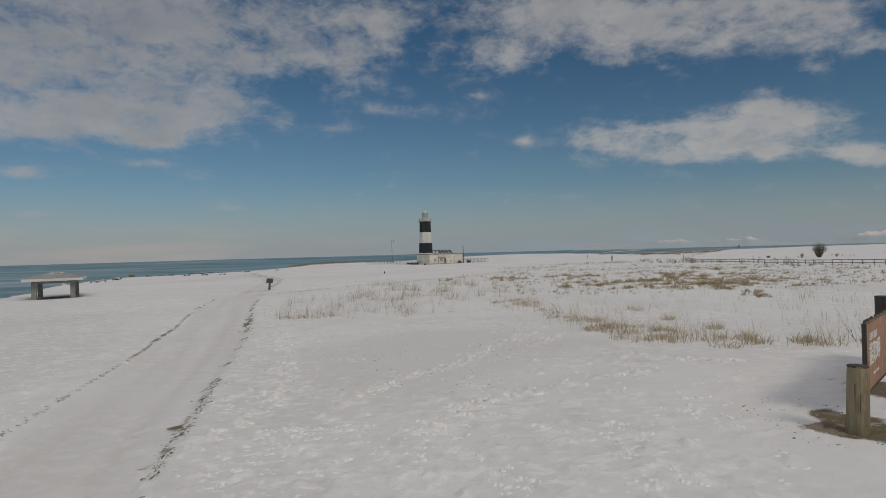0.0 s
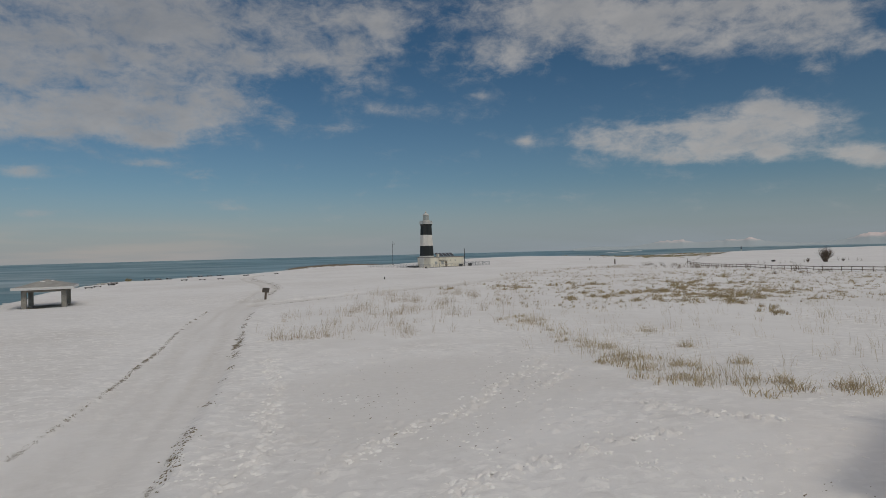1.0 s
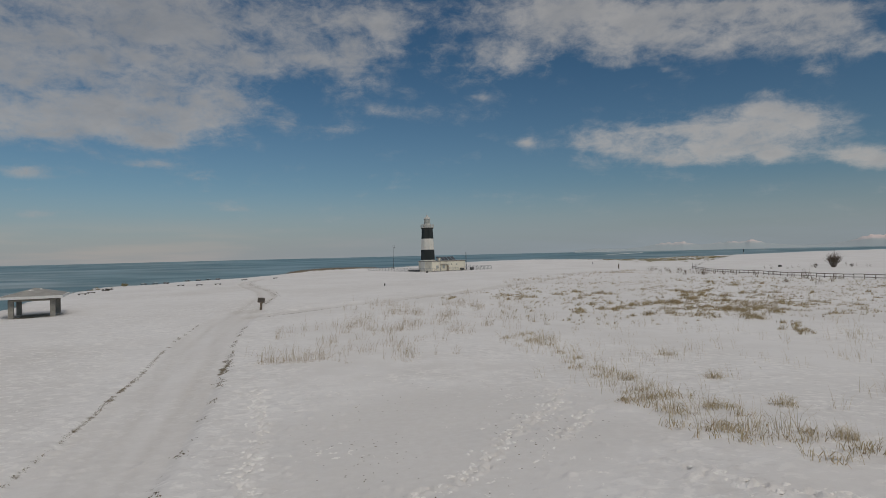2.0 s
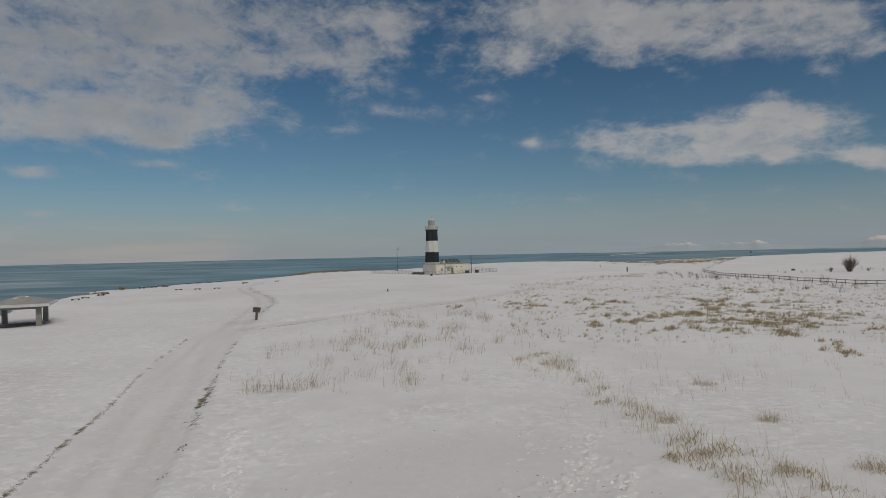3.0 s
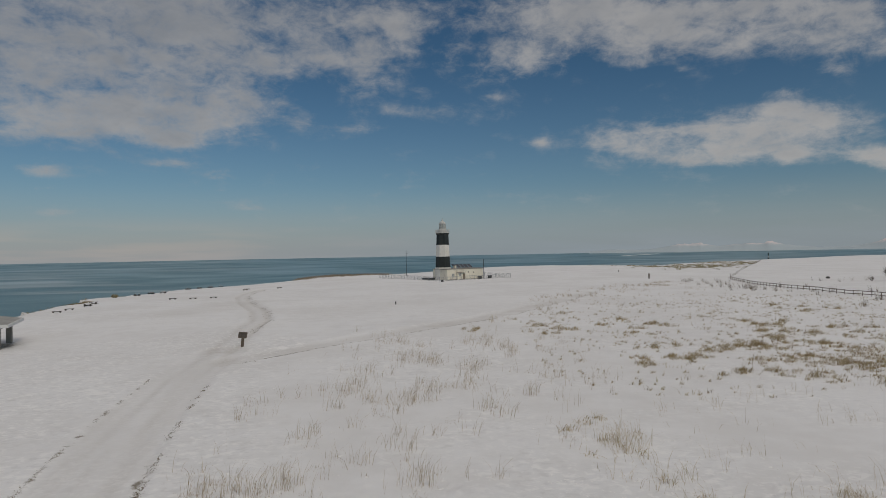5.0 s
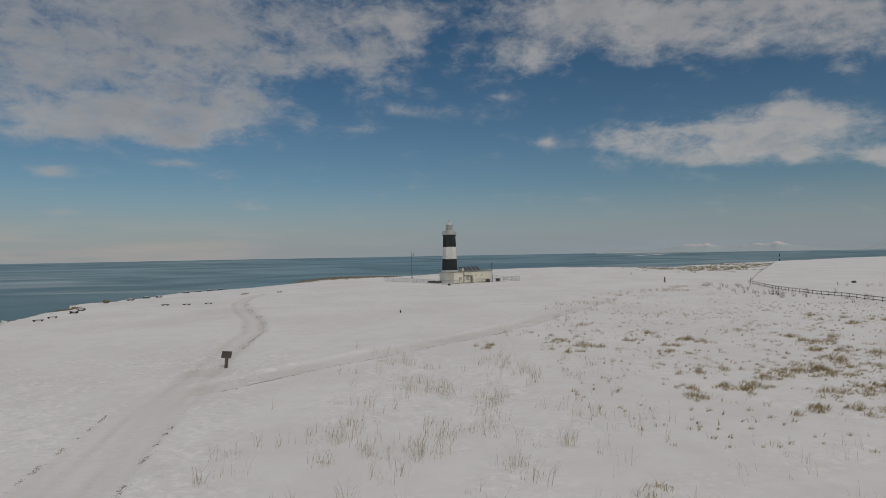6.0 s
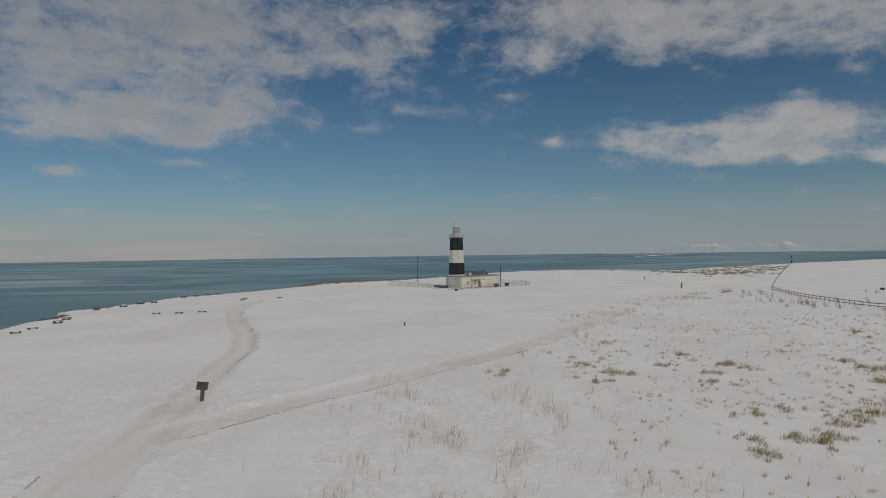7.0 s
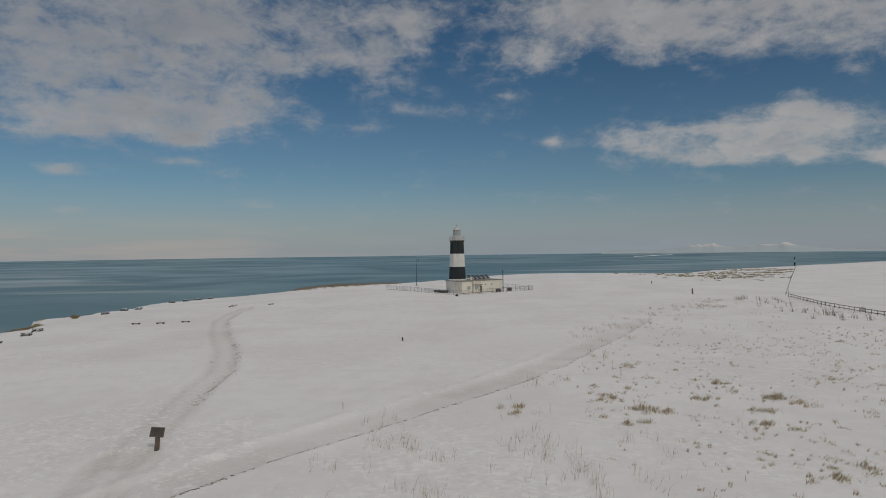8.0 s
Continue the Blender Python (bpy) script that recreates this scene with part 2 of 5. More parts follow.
DARK_METAL = worn("dark_steel", (0.045, 0.05, 0.05), (0.08, 0.08, 0.075), 2.0, 0.55, 0.3)
GREY_METAL = worn("galvanised_steel", (0.34, 0.35, 0.36), (0.26, 0.26, 0.27), 3.0, 0.5, 0.5)
LENS_METAL = worn("lantern_grey_white", (0.60, 0.59, 0.55), (0.50, 0.49, 0.46), 2.0, 0.45)
PANEL_BLUE = worn("solar_cells", (0.035, 0.04, 0.055), (0.055, 0.06, 0.075), 2.0, 0.25)
DOOR_BROWN = worn("brown_door_paint", (0.25, 0.20, 0.14), (0.18, 0.14, 0.10), 2.0, 0.6)
CONCRETE = worn("weathered_concrete", (0.33, 0.31, 0.27), (0.24, 0.225, 0.20), 1.2, 0.9, dirt=(0.14, 0.13, 0.11))
ROOF_GREY = worn("grey_sheet_roof", (0.38, 0.37, 0.34), (0.30, 0.29, 0.27), 0.8, 0.75)
FASCIA = worn("white_fascia", (0.72, 0.71, 0.69), (0.62, 0.61, 0.59), 1.5, 0.7)
OLD_WOOD = worn("weathered_wood", (0.20, 0.155, 0.115), (0.12, 0.092, 0.07), 2.5, 0.85, stretch=(1, 1, 0.3))
FENCE_WOOD = worn("silvered_fence_wood", (0.27, 0.235, 0.20), (0.17, 0.145, 0.12), 2.5, 0.85, stretch=(1, 1, 0.3))
BENCH_WOOD = worn("dark_bench_wood", (0.10, 0.085, 0.07), (0.055, 0.047, 0.04), 2.5, 0.85, stretch=(0.4, 1, 1))
LOG_WOOD = worn("mossy_log", (0.34, 0.29, 0.18), (0.20, 0.155, 0.09), 2.2, 0.85, bump=0.5, stretch=(1.6, 1.6, 0.22), dirt=(0.10, 0.085, 0.05))
DARK_LOG = worn("dark_log", (0.055, 0.045, 0.04), (0.10, 0.085, 0.07), 2.5, 0.8, bump=0.4, stretch=(1.6, 1.6, 0.25))
SIGN_BROWN = worn("brown_sign_board", (0.40, 0.215, 0.12), (0.30, 0.15, 0.085), 1.4, 0.6, stretch=(1, 1, 0.5), dirt=(0.40, 0.33, 0.25))
LETTER_WHITE = worn("white_letter_paint", (0.80, 0.79, 0.76), (0.68, 0.66, 0.62), 6.0, 0.6)
EARTH = worn("bare_earth", (0.20, 0.155, 0.085), (0.10, 0.075, 0.045), 3.0, 0.95, bump=0.6, dirt=(0.30, 0.25, 0.15))
ROCK = worn("dark_rock", (0.09, 0.085, 0.08), (0.05, 0.047, 0.045), 3.0, 0.9, bump=0.5)
TWIG = worn("bare_twigs", (0.16, 0.115, 0.08), (0.10, 0.075, 0.055), 6.0, 0.9)
REED = straw("dry_reeds", [(0.56, 0.46, 0.33), (0.46, 0.37, 0.26), (0.64, 0.54, 0.41), (0.34, 0.26, 0.18)])
TUFT = straw("dry_tuft_grass", [(0.68, 0.56, 0.40), (0.49, 0.41, 0.23), (0.75, 0.65, 0.51), (0.40, 0.30, 0.19)])
MAT_GRASS = straw("flattened_grass", [(0.25, 0.18, 0.10), (0.58, 0.45, 0.25), (0.42, 0.355, 0.15), (0.66, 0.54, 0.35), (0.34, 0.25, 0.13), (0.18, 0.13, 0.07)])
STALK = straw("dead_stalks", [(0.20, 0.15, 0.10), (0.14, 0.10, 0.07), (0.26, 0.20, 0.13)])
BANK_GRASS = straw("dead_bank_grass", [(0.30, 0.25, 0.19), (0.38, 0.32, 0.24), (0.22, 0.18, 0.14)])
OLIVE = straw("olive_turf", [(0.34, 0.29, 0.14), (0.27, 0.24, 0.11), (0.40, 0.33, 0.19), (0.20, 0.165, 0.09)])
GLASS = surface("lantern_glass", lambda n, co: ((0.36, 0.38, 0.36), None, 0.12), spec=0.6)

# ---------------------------------------------------------------- mesh helpers


def part(name, bm, material, parent=None, label="", smooth=False):
    """Links a bmesh as one mesh object, under a thing or a part."""
    me = bpy.data.meshes.new(name)
    bm.normal_update()
    if smooth:
        for f in bm.faces:
            f.smooth = True
    bm.to_mesh(me)
    bm.free()
    me.materials.append(material)
    ob = new(name, me)
    if parent is not None:
        ob.parent = parent
    if label:
        ob["label"] = label
    return ob


def thing(name, m, label, category, group=""):
    ob = new(name)
    ob.empty_display_size = 0.3
    ob.matrix_world = m
    return tagged(ob, label, category, group)


def box(bm, size, at=(0, 0, 0), rz=0.0, rx=0.0, ry=0.0, bevel=0.0):
    r = bmesh.ops.create_cube(bm, size=1.0, matrix=pose(*at, rx, ry, rz) @ Matrix.Diagonal((*size, 1.0)))
    if bevel:
        es = list({e for v in r["verts"] for e in v.link_edges})
        bmesh.ops.bevel(bm, geom=es, offset=bevel, segments=1, affect="EDGES", profile=0.7)
    return bm


def boxed(size, at=(0, 0, 0), rz=0.0, rx=0.0, ry=0.0, bevel=0.0):
    return box(bmesh.new(), size, at, rz, rx, ry, bevel)


def rod(bm, a, b, r0, r1=None, n=8):
    a, b = Vector(a), Vector(b)
    m = Matrix.Translation((a + b) / 2) @ (b - a).to_track_quat("Z", "Y").to_matrix().to_4x4()
    bmesh.ops.create_cone(bm, cap_ends=True, segments=n, radius1=r0, radius2=r0 if r1 is None else r1, depth=(b - a).length, matrix=m)
    return bm


def rodded(a, b, r0, r1=None, n=8):
    return rod(bmesh.new(), a, b, r0, r1, n)


def lathe(profile, n=8, turn=0.0):
    """A solid of revolution with n sides from (radius, z) pairs, closed at both ends."""
    bm = bmesh.new()
    rings = [[bm.verts.new((r * math.cos(2 * math.pi * i / n + turn), r * math.sin(2 * math.pi * i / n + turn), z)) for i in range(n)] for r, z in profile]
    for a, b in zip(rings, rings[1:]):
        for i in range(n):
            bm.faces.new((a[i], a[(i + 1) % n], b[(i + 1) % n], b[i]))
    bm.faces.new(rings[0][::-1])
    bm.faces.new(rings[-1])
    return bm


# ---------------------------------------------------------------- the lie of the land
COAST = [(-46, -1500), (-50, -40), (-57, 45), (-66, 91), (-78, 126), (-82, 140), (-85, 151), (-94, 168), (-90, 175), (-92, 186), (-91, 198), (-98, 216), (-95, 226), (-87, 241), (-77, 250),
         (-59, 263), (-46, 268), (-37, 284), (-18, 300), (0, 322), (18, 345), (46, 356), (88, 350), (106, 366), (165, 428), (222, 474), (336, 566), (520, 650), (1500, 720), (1500, -1500)]
ROAD = [(-6.5, 4), (-9.6, 18), (-12.6, 30.5), (-15.3, 40.5), (-19.2, 53), (-22.2, 66), (-24.0, 78)]
LANE = [(-24.0, 78), (-26.2, 88), (-28.3, 97), (-29.6, 106), (-34.2, 119), (-43, 137.5), (-49.5, 154), (-54, 172), (-56, 186)]
TRAIL = [(-21.0, 71.5), (-16, 79), (-11.2, 85), (-6, 91.5), (0, 99.5), (7, 111), (19, 134), (27, 150)]
STEPS = [[(-3, 17), (-1.2, 20), (0.3, 21.5), (1.4, 24), (2.4, 26.2), (4.2, 29.6), (5.0, 33)], [(3.4, 24.4), (4.6, 26.5), (5.2, 28.2)],
         [(-5.5, 14), (-5.0, 18), (-5.9, 22), (-7.2, 28), (-9.6, 35)], [(-1, 14), (1, 16), (4, 17.5), (6.4, 18)], [(6, 21), (7.5, 19), (9, 18.5)]]


def lattice(ix, iy, seed):
    h = (ix.astype(np.int64) * 374761393 + iy.astype(np.int64) * 668265263 + seed * 974711) & 0x7FFFFFFF
    h = ((h ^ (h >> 13)) * 1274126177) & 0x7FFFFFFF
    return ((h ^ (h >> 16)) & 0xFFFF) / 65535.0


def rough_field(x, y, size, seed):
    """Smooth value noise, 0 to 1."""
    x, y = np.asarray(x, float) / size, np.asarray(y, float) / size
    ix, iy = np.floor(x), np.floor(y)
    fx, fy = x - ix, y - iy
    fx, fy = fx * fx * (3 - 2 * fx), fy * fy * (3 - 2 * fy)
    a, b = lattice(ix, iy, seed), lattice(ix + 1, iy, seed)
    c, d = lattice(ix, iy + 1, seed), lattice(ix + 1, iy + 1, seed)
    return (a * (1 - fx) + b * fx) * (1 - fy) + (c * (1 - fx) + d * fx) * fy


def line_distance(x, y, line):
    best = np.full(np.shape(x), 1e9)
    for (ax, ay), (bx, by) in zip(line, line[1:]):
        dx, dy = bx - ax, by - ay
        t = np.clip(((x - ax) * dx + (y - ay) * dy) / (dx * dx + dy * dy), 0, 1)
        best = np.minimum(best, np.hypot(x - ax - t * dx, y - ay - t * dy))
    return best


def side_of(x, y, line):
    """Signed distance: positive to the right of the line."""
    best, sign = np.full(np.shape(x), 1e9), np.zeros(np.shape(x))
    for (ax, ay), (bx, by) in zip(line, line[1:]):
        dx, dy = bx - ax, by - ay
        t = np.clip(((x - ax) * dx + (y - ay) * dy) / (dx * dx + dy * dy), 0, 1)
        d = np.hypot(x - ax - t * dx, y - ay - t * dy)
        s = np.where((x - ax) * dy - (y - ay) * dx > 0, 1.0, -1.0)
        sign = np.where(d < best, s, sign)
        best = np.minimum(best, d)
    return best * sign


def inland(x, y):
    """Distance from the cliff's edge, positive on the land."""
    wob = 3.6 * (rough_field(x, y, 9, 5) - 0.5) + 2.0 * (rough_field(x, y, 5, 6) - 0.5)
    inside = np.zeros(np.shape(x), bool)
    pts = COAST + COAST[:1]
    for (ax, ay), (bx, by) in zip(pts, pts[1:]):
        if ay != by:
            inside ^= ((ay > y) != (by > y)) & (x < (bx - ax) * (y - ay) / (by - ay) + ax)
    d = line_distance(x, y, COAST)
    return np.where(inside, d, -d) + wob


def hill(x, y, cx, cy, rx, ry, h):
    return h * np.exp(-((x - cx) / rx) ** 2 - ((y - cy) / ry) ** 2)


def meadow(x, y):
    """The snowfield's height, without the fall of the cliffs."""
    z = 0.25 + hill(x, y, 12, 18, 13, 14, 0.92) + hill(x, y, -95, 240, 35, 65, -1.8) + hill(x, y, 42, 318, 48, 40, 1.85) + hill(x, y, -52, 266, 24, 13, 0.9)
    z = z + hill(x, y, 82, 192, 32, 52, -0.95) + hill(x, y, -55, 86, 16, 18, -0.8) + hill(x, y, -6, 226, 35, 28, -0.32)
    z = z + 0.30 * (rough_field(x, y, 26, 1) - 0.5) + 0.14 * (rough_field(x, y, 9, 2) - 0.5) + 0.08 * (rough_field(x, y, 2.7, 3) - 0.5) + 0.035 * (rough_field(x, y, 0.9, 4) - 0.5)
    return z


def wear(x, y):
    """How far the ways are pressed into the snow."""
    z = np.zeros(np.shape(x))
    wob = 0.5 * (rough_field(x, y, 3.0, 11) - 0.5)
    side = side_of(x, y, ROAD)
    d = np.abs(side) + 0.5 * wob
    z -= 0.11 * np.clip((2.45 - d) / 0.4, 0, 1)
    z -= 0.04 * np.exp(-((d - 0.95) / 0.30) ** 2)
    z += 0.05 * np.exp(-((side - 2.75 + wob) / 0.4) ** 2) + 0.03 * np.exp(-((side + 2.7) / 0.3) ** 2)
    d = np.abs(side_of(x, y, LANE)) + 0.6 * wob
    far = np.clip((y - 80) / 18, 0, 1)
    z -= far * (0.13 * np.clip((1.9 - d) / 0.5, 0, 1) + 0.14 * np.exp(-((d - 1.05) / 0.36) ** 2))
    z += far * 0.12 * np.exp(-((d - 2.3) / 0.45) ** 2)
    side = side_of(x, y, TRAIL) + 0.6 * wob
    z -= 0.10 * np.clip((1.75 - side) / 0.25, 0, 1) * np.clip((side + 2.4) / 1.8, 0, 1)
    z += 0.22 * np.exp(-((side + 2.6) / 0.8) ** 2) * rough_field(x, y, 1.6, 14) + 0.05 * (rough_field(x, y, 0.8, 13) - 0.5) * (np.abs(side) < 3.5) + 0.05 * np.exp(-((side - 2.1) / 0.4) ** 2)
    return z


def ground(x, y):
    xs, ys = np.array([float(x)]), np.array([float(y)])
    return float(meadow(xs, ys)[0] + wear(xs, ys)[0])


def axis(parts):
    out = []
    for a, b, step in parts:
        out += list(np.arange(a, b, step))
    return np.array(out + [parts[-1][1]])


def growing(a, b, s0, s1):
    out, p = [], a
    while p < b:
        out.append(p)
        p += s0 + (s1 - s0) * min(1.0, (p - a) / (b - a))
    return out


def make_ground():
    xs = np.array(sorted([-v for v in growing(95, 1400, 3, 90)] + list(axis([(-95, -60, 0.9), (-60, -26, 0.45), (-26, -15, 0.22), (-15, 14, 0.09), (14, 18, 0.16), (18, 60, 0.5), (60, 110, 1.0)])[:-1]) + growing(110, 1450, 2.0, 70)))
    ys = np.array(sorted([-v for v in growing(0, 1450, 3, 90)][1:] + list(axis([(0, 10, 0.8), (10, 34, 0.09), (34, 46, 0.14), (46, 110, 0.35), (110, 165, 0.5), (165, 230, 0.8), (230, 400, 1.6)])[:-1]) + growing(400, 900, 2.0, 14)))
    gx, gy = np.meshgrid(xs, ys)
    x, y = gx.ravel(), gy.ravel()
    near = (np.abs(x) < 120) & (y > -20) & (y < 260)
    z = meadow(x, y)
    z[near] += wear(x[near], y[near])
    rng = np.random.default_rng(4)
    # footprints
    for line in STEPS:
        for (ax, ay), (bx, by) in zip(line, line[1:]):
            k = int(math.hypot(bx - ax, by - ay) / 0.62) + 1
            for i in range(k):
                cx = ax + (bx - ax) * i / k + rng.normal(0, 0.13)
                cy = ay + (by - ay) * i / k + rng.normal(0, 0.13)
                m = (np.abs(x - cx) < 0.7) & (np.abs(y - cy) < 0.7)
                d = np.hypot((x[m] - cx) * 1.25, y[m] - cy)
                z[m] += -0.10 * np.exp(-(d / 0.12) ** 2) + 0.05 * np.exp(-((d - 0.22) / 0.08) ** 2) * (1 + np.sin(3 * np.arctan2(y[m] - cy, x[m] - cx) + cx * 9))
    # lumps of broken crust, thrown up in patches and along the prints
    spots = []
    for line in STEPS:
        for (ax, ay), (bx, by) in zip(line, line[1:]):
            for _ in range(int(math.hypot(bx - ax, by - ay) * 1.0)):
                t = rng.random()
                spots.append((ax + (bx - ax) * t + rng.normal(0, 0.3), ay + (by - ay) * t + rng.normal(0, 0.3)))
    for _ in range(5200):
        cx, cy = rng.uniform(-14.5, 13.5), 10 + 34 * rng.random() ** 1.2
        grown = float(rough_field(cx, cy, 5, 21)) * 0.6 + float(rough_field(cx, cy, 1.4, 22)) * 0.4
        quiet = math.exp(-math.hypot((cx + 0.6) / 5.0, (cy - 26) / 6.0) ** 4)
        if rng.random() < (2.6 * (grown - 0.42) + 0.5 * math.exp(-((cy - 12) / 4) ** 2)) * (1 - 0.8 * quiet):
            spots.append((cx, cy))
    near_i = np.nonzero((np.abs(x) < 16) & (y > 9) & (y < 46))[0]
    px, py = x[near_i], y[near_i]
    order = np.argsort(py, kind="stable")
    near_i, px, py = near_i[order], px[order], py[order]
    for cx, cy in spots:
        a, b = np.searchsorted(py, (cy - 0.45, cy + 0.45))
        k = a + np.nonzero(np.abs(px[a:b] - cx) < 0.45)[0]
        turn, long = rng.uniform(0, math.pi), rng.uniform(1.0, 2.6)
        dx, dy = px[k] - cx, py[k] - cy
        p, q = dx * math.cos(turn) + dy * math.sin(turn), dy * math.cos(turn) - dx * math.sin(turn)
        r = rng.uniform(0.05, 0.11)
        z[near_i[k]] += rng.uniform(0.02, 0.075) * np.exp(-((p / (r * long)) ** 2 + (q / r) ** 2) ** 1.5)
    e = inland(x, y)
    fall = np.clip(-e / 16, 0, 1)
    z = np.where(e < 0, z - 44 * (fall ** 0.8) * (0.85 + 0.3 * rough_field(x, y, 11, 8)), z - 0.5 * np.exp(-np.clip(e, 0, 60) / 2.5))
    nx, ny = len(xs), len(ys)
    idx = np.arange(nx * ny).reshape(ny, nx)
    quads = np.stack([idx[:-1, :-1], idx[:-1, 1:], idx[1:, 1:], idx[1:, :-1]], -1).reshape(-1, 4)
    deep = (z.ravel()[quads] < -43.5).all(1)
    quads = quads[~deep]
    me = bpy.data.meshes.new("ground")
    me.vertices.add(nx * ny)
    me.vertices.foreach_set("co", np.stack([x, y, z], -1).astype(np.float32).ravel())
    me.loops.add(len(quads) * 4)
    me.loops.foreach_set("vertex_index", quads.astype(np.int32).ravel())
    me.polygons.add(len(quads))
    me.polygons.foreach_set("loop_start", np.arange(0, len(quads) * 4, 4, dtype=np.int32))
    grassy = 4.0 * np.exp(-((y - 147) / 9) ** 2) * (x < -60)
    steep = ((e - grassy)[quads].mean(1) < -0.6)
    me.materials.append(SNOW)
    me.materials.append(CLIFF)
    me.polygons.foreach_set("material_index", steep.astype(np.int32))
    me.polygons.foreach_set("use_smooth", np.ones(len(quads), bool))
    me.update(calc_edges=True)
    bare = np.zeros(len(x))
    side, lane, trail = side_of(x, y, ROAD), side_of(x, y, LANE), side_of(x, y, TRAIL)
    trodden = np.exp(-(np.hypot((x + 0.6 - 0.15 * (y - 25)) / 6.4, (y - 25) / 9.0) + 0.5 * (rough_field(x, y, 3.5, 31) - 0.5)) ** 6)
    bare += 0.37 * trodden
    streak = rough_field(x * 1.0 + y * 0.28, y * 0.06, 0.45, 32)
    bare += (0.02 + 0.48 * streak) * np.clip((2.5 - np.abs(side)) / 0.5, 0, 1) + 0.22 * np.exp(-((np.abs(side) - 0.95) / 0.35) ** 2)
    bare += 0.35 * np.exp(-(lane / 1.8) ** 2) + 0.6 * np.exp(-((np.abs(lane) - 1.05) / 0.4) ** 2)
    bare += 0.6 * np.clip((1.8 - trail) / 0.4, 0, 1) * np.clip((trail + 2.2) / 1.2, 0, 1) * (0.4 + rough_field(x, y, 2.5, 34))
    bare += 0.75 * np.clip(rough_field(x, y, 15, 35) * 1.9 - 0.95, 0, 1) * (0.4 + 0.8 * rough_field(x, y, 2.5, 36)) * np.clip(-(side + 4) / 6, 0, 1) * (y < 150)
    bare += 0.5 * np.clip(rough_field(x, y, 30, 33) - 0.55, 0, 1) * (y < 140)
    soil = np.zeros(len(x))
    patchy = np.clip(rough_field(x, y, 1.6, 41) * 1.8 - 0.55, 0, 1) * (0.4 + 0.6 * rough_field(x, y, 7, 42))
    worn_edge = np.clip(0.25 * patchy + (np.exp(-((y - 17) / 4.5) ** 2) + np.exp(-((y - 40.5) / 4.5) ** 2)) * rough_field(x, y, 0.6, 48) * 1.3, 0, 1)
    soil += 1.15 * np.exp(-((side - 2.3 + 0.35 * rough_field(x, y, 0.8, 49)) / 0.22) ** 2) * worn_edge * (0.3 + rough_field(x, y, 0.4, 46)) * (y < 66)
    soil += 0.95 * np.clip((y - 88) / 12, 0, 1) * np.exp(-((lane - 1.35) / 0.40) ** 2) * patchy + 0.65 * np.clip((y - 100) / 12, 0, 1) * np.exp(-((lane + 1.25) / 0.4) ** 2) * patchy
    soil += 0.85 * np.exp(-((side + 2.3) / 0.14) ** 2) * np.clip(rough_field(x, y, 0.4, 47) * 1.8 - 0.45, 0, 1) * (y < 62) * np.clip((y - 13) / 14, 0.35, 1)
    soil += 0.35 * np.exp(-((trail - 1.75) / 0.22) ** 2) * patchy
    # bare brown strip along the cliff beside the yard
    soil += 0.75 * np.exp(-((side_of(x, y, COAST[13:18]) - 2.0) / 3.5) ** 2) * np.clip(rough_field(x, y, 6, 50) * 1.6 - 0.2, 0, 1)
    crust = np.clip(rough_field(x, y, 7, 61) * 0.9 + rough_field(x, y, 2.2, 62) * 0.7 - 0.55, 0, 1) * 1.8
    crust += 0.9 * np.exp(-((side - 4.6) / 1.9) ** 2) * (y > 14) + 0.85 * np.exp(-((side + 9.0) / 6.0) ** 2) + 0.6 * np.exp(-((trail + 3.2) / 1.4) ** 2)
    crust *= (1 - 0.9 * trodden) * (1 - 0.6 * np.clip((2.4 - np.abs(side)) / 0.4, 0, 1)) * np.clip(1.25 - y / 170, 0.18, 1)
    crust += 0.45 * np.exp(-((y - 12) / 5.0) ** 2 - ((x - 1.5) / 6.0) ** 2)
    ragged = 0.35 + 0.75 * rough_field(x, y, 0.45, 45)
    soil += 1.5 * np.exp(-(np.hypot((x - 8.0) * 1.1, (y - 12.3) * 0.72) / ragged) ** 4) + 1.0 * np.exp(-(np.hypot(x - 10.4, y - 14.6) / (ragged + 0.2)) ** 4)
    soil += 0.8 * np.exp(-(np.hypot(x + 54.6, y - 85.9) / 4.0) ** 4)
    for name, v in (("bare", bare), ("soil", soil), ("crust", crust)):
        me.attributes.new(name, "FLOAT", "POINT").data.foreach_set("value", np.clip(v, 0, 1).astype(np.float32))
    tagged(new("ground", me), "wind-crusted snow over a level clifftop meadow", "ground", kind="structure")


make_ground()


def make_sea():
    rings, n = [0] + growing(40, 4800, 25, 260) + [4800], 160
    bm = bmesh.new()
    prev = None
    for r in rings:
        z = -37 + 24 * (r / 4800) ** 2
        row = [bm.verts.new((r * math.sin(2 * math.pi * i / n), r * math.cos(2 * math.pi * i / n), z)) for i in range(n)] if r else [bm.verts.new((0, 0, z))]
        if prev:
            for i in range(n):
                if len(prev) == 1:
                    bm.faces.new((prev[0], row[(i + 1) % n], row[i]))
                else:
                    bm.faces.new((prev[i], prev[(i + 1) % n], row[(i + 1) % n], row[i]))
        prev = row
    ob = part("water", bm, SEA, smooth=True)
    tagged(ob, "cold blue sea with paler wind streaks", "sea", kind="structure")


make_sea()


